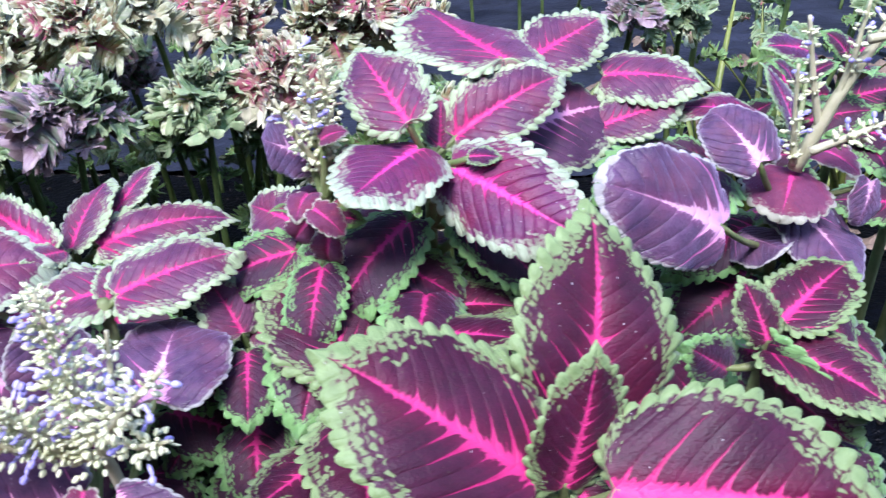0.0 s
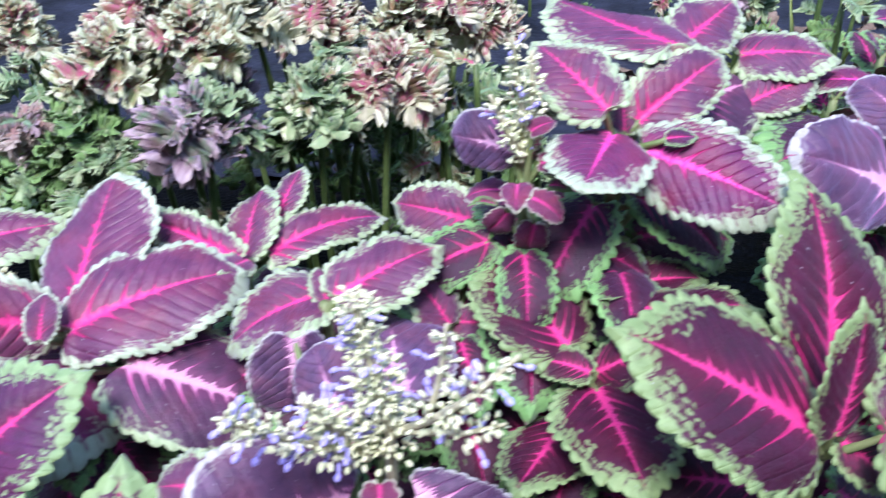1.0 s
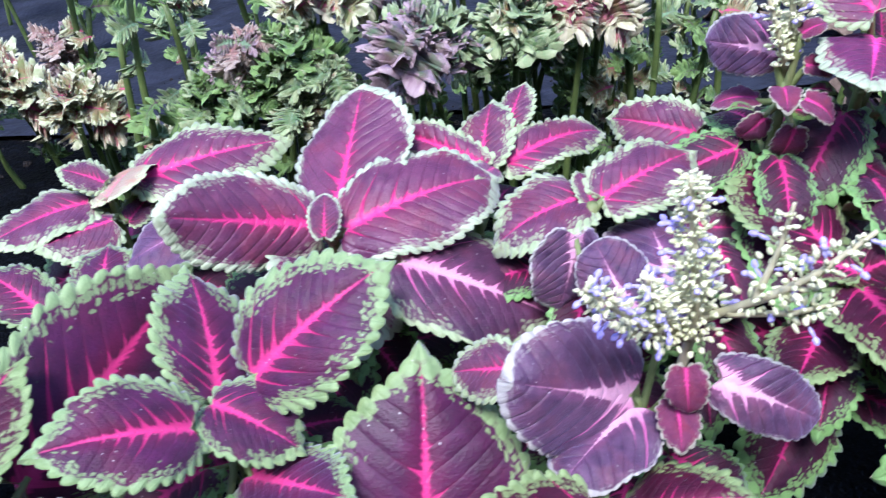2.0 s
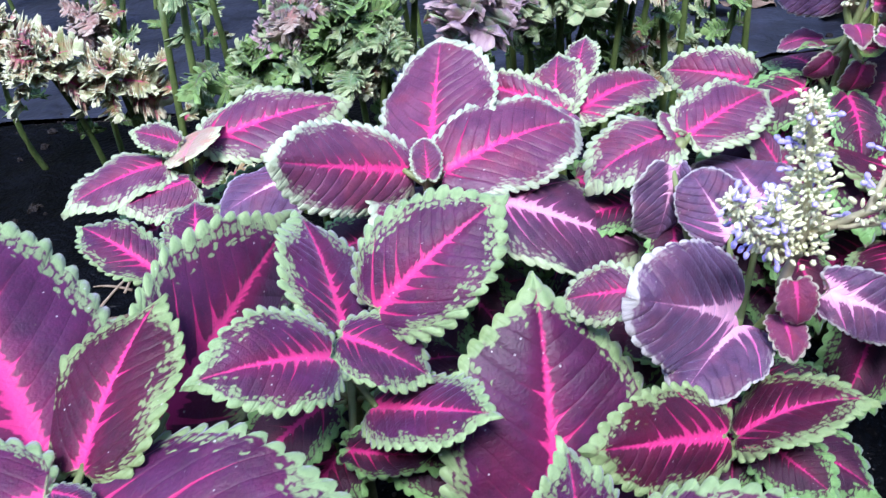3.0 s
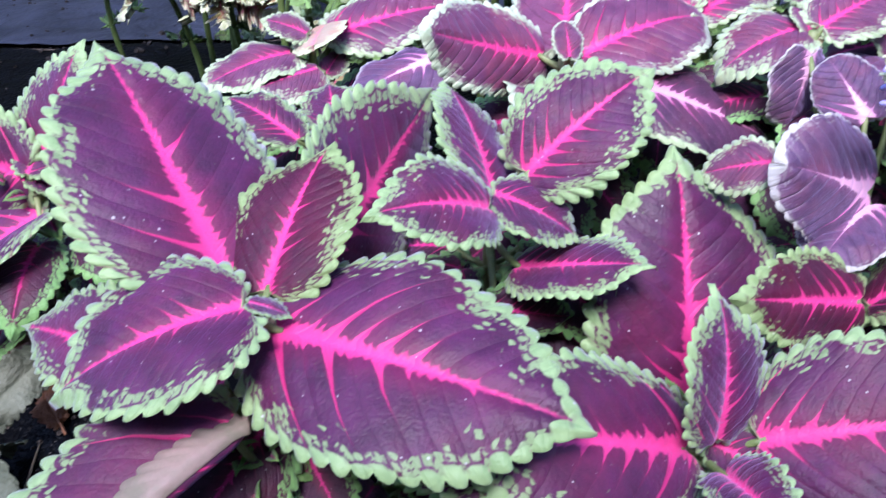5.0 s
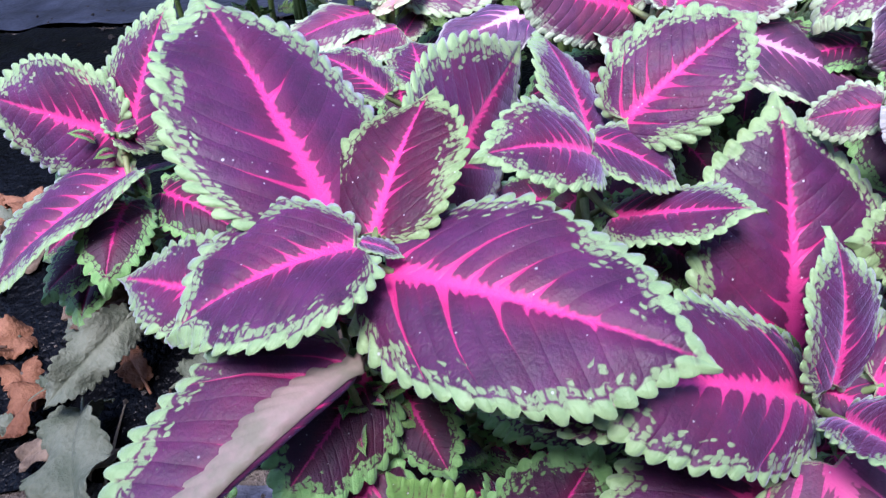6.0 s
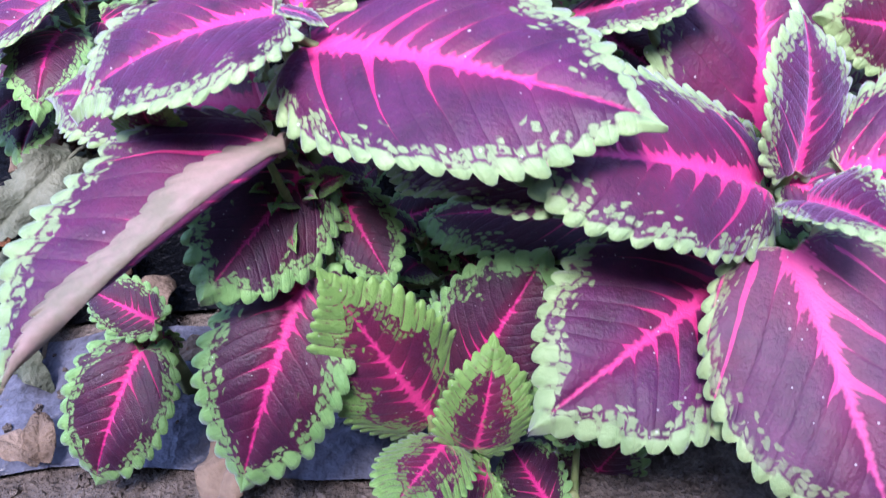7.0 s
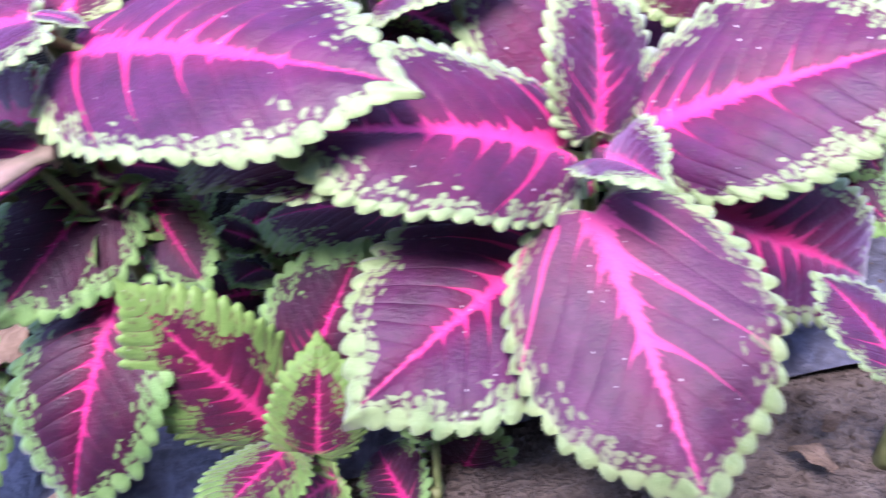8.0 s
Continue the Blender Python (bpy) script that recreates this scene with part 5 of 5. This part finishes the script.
bare_stem((-0.137, 0.560, 0.099))
bare_stem((-0.124, 0.590, 0.088))
bare_stem((-0.081, 0.500, 0.138))
bare_stem((-0.037, 0.530, 0.128))
bare_stem((-0.047, 0.560, 0.125))
bare_stem((-0.435, 0.590, 0.123))
bare_stem((-0.374, 0.500, 0.162))
bare_stem((-0.083, 0.530, 0.134))
bare_stem((-0.039, 0.560, 0.115))
bare_stem((0.004, 0.590, 0.101))
bare_stem((-0.008, 0.500, 0.119))
bare_stem((-0.398, 0.530, 0.126))
bare_stem((-0.372, 0.560, 0.130))
bare_stem((-0.443, 0.590, 0.155))
bare_stem((-0.140, 0.500, 0.149))
bare_stem((-0.225, 0.530, 0.136))
bare_stem((-0.047, 0.560, 0.106))
bare_stem((0.008, 0.590, 0.096))
bare_stem((-0.004, 0.500, 0.123))
bare_stem((-0.081, 0.530, 0.124))
bare_stem((0.185, 0.600, 0.165))
bare_stem((0.232, 0.560, 0.150))
bare_stem((0.262, 0.640, 0.170))

# more frilled plants further off, up to the far edge of the bed
far = random.Random(11)
for i in range(34):
    x, y = -0.95 + 1.75 * ((i * 0.618) % 1.0), 0.68 + 0.75 * ((i * 0.7549) % 1.0) + far.uniform(-0.03, 0.03)
    rosette(far.choice(("cream", "pink", "mauve", "sage", "green", "pink", "cream")), (x, y, far.uniform(0.10, 0.19)), far.uniform(0.024, 0.034), 9)

# small coleus half hidden behind the front rows
for crown, pairs in (((0.200, 0.455, 0.195), 4), ((0.235, 0.470, 0.205), 4), ((0.160, 0.430, 0.180), 3), ((0.265, 0.440, 0.190), 4), ((0.245, 0.380, 0.180), 4)):
    side_plant("small coleus with sage-edged dark purple leaves behind the flowers", crown, pairs, int(crown[0] * 1000))

# young shoots in the shade under the big leaves
for crown, pairs in (((-0.345, 0.175, 0.020), 3), ((-0.318, 0.160, 0.005), 3), ((-0.372, 0.190, 0.035), 3), ((-0.300, 0.185, 0.030), 3)):
    side_plant("young coleus shoot with dark green-edged leaves under larger ones", crown, pairs, int(crown[1] * 1000))

# ---- grass behind the flowers ----
BLADE = plain_material("grass_blade", (0.10, 0.15, 0.025), (0.24, 0.27, 0.06), 60.0, 0.45, 0.4)
blades = random.Random(31)


def grass_tuft(x, y, count):
    """A tuft of long bent blades, each creased along its middle."""
    tuft = new("grass_tuft")
    foot = Vector((x, y, ground_z(x, y) + 0.004))
    tuft.matrix_basis = Matrix.Translation(foot)
    tagged(tuft, "tuft of long olive green grass blades among dry litter", "grass", "grass tufts in the bed")
    for i in range(count):
        az, length, lean = blades.uniform(0, 6.28), blades.uniform(0.12, 0.24), blades.uniform(0.25, 0.9)
        d, w = Vector((math.cos(az), math.sin(az), 0)), Vector((-math.sin(az), math.cos(az), 0))
        verts, faces = [], []
        for k in range(9):
            t = k / 8
            p = foot + d * (0.004 + length * lean * t ** 1.5) + Vector((0, 0, length * (t - 0.45 * lean * t ** 2.2)))
            half = 0.0034 * (1 - t ** 2) + 0.0003
            verts += [p - w * half, p + Vector((0, 0, -0.0012)), p + w * half, p + Vector((0, 0, -0.0018))]
            if k:
                o = 4 * k - 4
                faces += [(o + j, o + (j + 1) % 4, o + 4 + (j + 1) % 4, o + 4 + j) for j in range(4)]
        child("blade", mesh_of("blade", verts, faces, [BLADE]), tuft)


for x, y in ((0.262, 0.640), (0.300, 0.690), (0.330, 0.620), (0.245, 0.720), (0.290, 0.600), (0.360, 0.700)):
    grass_tuft(x, y, 6)

# ---- litter on the ground ----
DRY = plain_material("dry_leaf", (0.075, 0.052, 0.036), (0.26, 0.19, 0.135), 70.0, 0.8, 0.2, 0.8, 0.002)
DRYLEAF = []
for i in range(4):
    me = leaf_mesh("p", 0.03, 0.55, 0.18, 0.55 - 0.2 * i, 300 + i, 1, 4.0)
    me.materials[0], me.materials[1] = DRY, DRY
    DRYLEAF.append(me)


def dead_leaf(x, y, turn, size, tilt=0.0):
    m = pose(x, y, ground_z(x, y) + 0.013, tilt, 12, turn) @ Matrix.Scale(size, 4)
    ob = new("dead_leaf", DRYLEAF[int(abs(x * 1000)) % 4])
    ob.matrix_basis = m
    tagged(ob, "curled dry brown leaf lying on the soil", "dead leaf", "dead leaves on the ground")


dead_leaf(-0.150, 0.070, 40, 0.55)
dead_leaf(-0.137, 0.090, 120, 0.4)
lit = random.Random(5)
for i in range(26):
    dead_leaf(lit.uniform(-0.66, -0.40), lit.uniform(0.12, 0.42), lit.uniform(0, 360), lit.uniform(0.6, 1.5), lit.uniform(-20, 20))
for i in range(70):
    dead_leaf(lit.uniform(0.16, 0.62), lit.uniform(0.55, 1.15), lit.uniform(0, 360), lit.uniform(1.0, 2.0), lit.uniform(-30, 30))


# wilted leaves still lying in a heap at the foot of the bed
WILTED = [plain_material("wilted_orange", (0.11, 0.042, 0.022), (0.28, 0.13, 0.07), 60.0, 0.7, 0.2, 0.8, 0.002),
          plain_material("wilted_brown", (0.045, 0.028, 0.018), (0.14, 0.085, 0.06), 60.0, 0.7, 0.2, 0.8, 0.002),
          plain_material("wilted_green", (0.07, 0.085, 0.055), (0.17, 0.18, 0.13), 60.0, 0.7, 0.2, 0.8, 0.002)]
WILTED_NAME = ("orange-brown", "dark brown", "grey-green")


def wilted_leaf(kind, base, tip, width, seed):
    """A limp toothed leaf, folded and rippled."""
    base, tip = Vector(base), Vector(tip)
    me = leaf_mesh("e", (tip - base).length, width, 0.12, 0.5, seed, 3, 5.0)
    me.materials[0], me.materials[1] = WILTED[kind], WILTED[kind]
    ob = new("wilted_leaf", me)
    ob.matrix_basis = leaf_pose(base, tip, 0.4 * math.sin(seed))
    tagged(ob, "limp " + WILTED_NAME[kind] + " wilted leaf with a toothed edge", "wilted leaf", "wilted leaves in a heap")
    back = (base - tip).normalized()
    v, f = tube(bent(base - back * 0.004, base + back * 0.010 - Vector((0, 0, 0.002)), (0, 0, 0.001), 4), [0.0010, 0.0010, 0.0009, 0.0009, 0.0008], 6)
    child("leaf_stalk", mesh_of("leaf_stalk", v, f, [WILTED[kind]]), ob)


wilted_leaf(2, (-0.545, 0.236, -0.020), (-0.524, 0.160, -0.034), 0.50, 1)
wilted_leaf(0, (-0.566, 0.262, -0.022), (-0.590, 0.218, -0.030), 0.45, 2)
wilted_leaf(0, (-0.590, 0.300, -0.020), (-0.620, 0.276, -0.012), 0.60, 3)
wilted_leaf(0, (-0.598, 0.284, -0.026), (-0.576, 0.246, -0.034), 0.45, 4)
wilted_leaf(2, (-0.516, 0.262, 0.020), (-0.556, 0.222, -0.004), 0.40, 5)
heap = random.Random(8)
for i in range(36):
    x, y = heap.uniform(-0.64, -0.49), heap.uniform(0.225, 0.40)
    a, length = heap.uniform(0, 6.28), heap.uniform(0.018, 0.042)
    z = film_z(x, y) + 0.006
    wilted_leaf(heap.choice((0, 1, 1, 2, 2)), (x, y, z + heap.uniform(0, 0.012)), (x + length * math.cos(a), y + length * math.sin(a), z + heap.uniform(-0.002, 0.008)), heap.uniform(0.4, 0.7), 20 + i)
p = coleus("drooping coleus shoot with dark purple and wilting leaves", (-0.530, 0.338, 0.045), (-0.524, 0.352))
leaf(p, "d", (-0.535, 0.330, 0.034), (-0.540, 0.252, 0.022), 0.50, 0.2, 0.05, 0.5)
leaf(p, "d", (-0.520, 0.330, 0.036), (-0.478, 0.300, 0.010), 0.60, 0.0, 0.08, 0.2)
leaf(p, "d", (-0.540, 0.340, 0.040), (-0.588, 0.330, 0.012), 0.60, 0.0, 0.08, 0.2)
leaf(p, "l", (-0.528, 0.330, 0.050), (-0.520, 0.306, 0.052), 0.60, 0.0, 0.08, 0.2)


# clods and crumbs of wet soil between the stems
CLOD = plain_material("wet_soil", (0.004, 0.0035, 0.003), (0.020, 0.015, 0.012), 60.0, 0.75, 0.25, 1.0, 0.004, False)
crumb = random.Random(21)


def crumbs(count, x0, x1, y0, y1, small, large, mat, label, height, bare):
    """Loose clods, thicker in some spots than in others."""
    gv, gf = [], []
    for i in range(count):
        x, y = crumb.uniform(x0, x1), crumb.uniform(y0, y1)
        if noise.noise((x * 9.0, y * 9.0, 2.0)) < bare:
            continue
        at = Vector((x, y, height(x, y)))
        d = Vector((crumb.uniform(-1, 1), crumb.uniform(-1, 1), crumb.uniform(0.2, 1))).normalized()
        size = small + (large - small) * crumb.random() ** 2.5
        vs, fs = bud(at - d * size * 0.5, d, size, size * crumb.uniform(0.4, 0.8), 5)
        o = len(gv)
        gv += [p + Vector((crumb.uniform(-1, 1), crumb.uniform(-1, 1), crumb.uniform(-1, 1))) * size * 0.15 for p in vs]
        gf += [tuple(k + o for k in face) for face in fs]
    tagged(new("soil_crumb", mesh_of("soil_crumb", gv, gf, [mat], None, False)), label, "soil", kind="stuff")


crumbs(900, -0.75, 0.45, 0.33, 0.95, 0.002, 0.008, CLOD, "dark wet soil crumbs scattered over the black film", film_z, -0.05)
crumbs(2600, -0.62, 0.02, -0.03, 0.125, 0.001, 0.006, SOIL, "loose grey-brown soil crumbs in front of the film", ground_z, -0.3)
crumbs(700, -0.62, 0.02, 0.13, 0.30, 0.0008, 0.0035, SOIL, "dry soil crumbs fallen on the faded film", film_z, 0.0)

# dry stalks lying about
TWIG = plain_material("dry_stalk", (0.16, 0.12, 0.08), (0.34, 0.28, 0.20), 120.0, 0.8, 0.2)
sticks = random.Random(77)
for i in range(16):
    x, y = (sticks.uniform(-0.60, -0.10), sticks.uniform(0.05, 0.26)) if i < 9 else (sticks.uniform(-0.62, -0.30), sticks.uniform(0.42, 0.62))
    a, length = sticks.uniform(0, 3.14), sticks.uniform(0.025, 0.07)
    p, q = Vector((x, y, 0)), Vector((x + length * math.cos(a), y + length * math.sin(a), 0))
    p.z, q.z = film_z(p.x, p.y) + 0.001, film_z(q.x, q.y) + 0.002
    v, f = tube(bent(p, q, (0, 0, 0.002), 5), [0.0011, 0.0010, 0.0009, 0.0009, 0.0007, 0.0005], 6)
    tagged(new("dry_stalk", mesh_of("dry_stalk", v, f, [TWIG])), "thin dry grey-brown stalk lying on the film", "twig", "dry stalks on the ground")
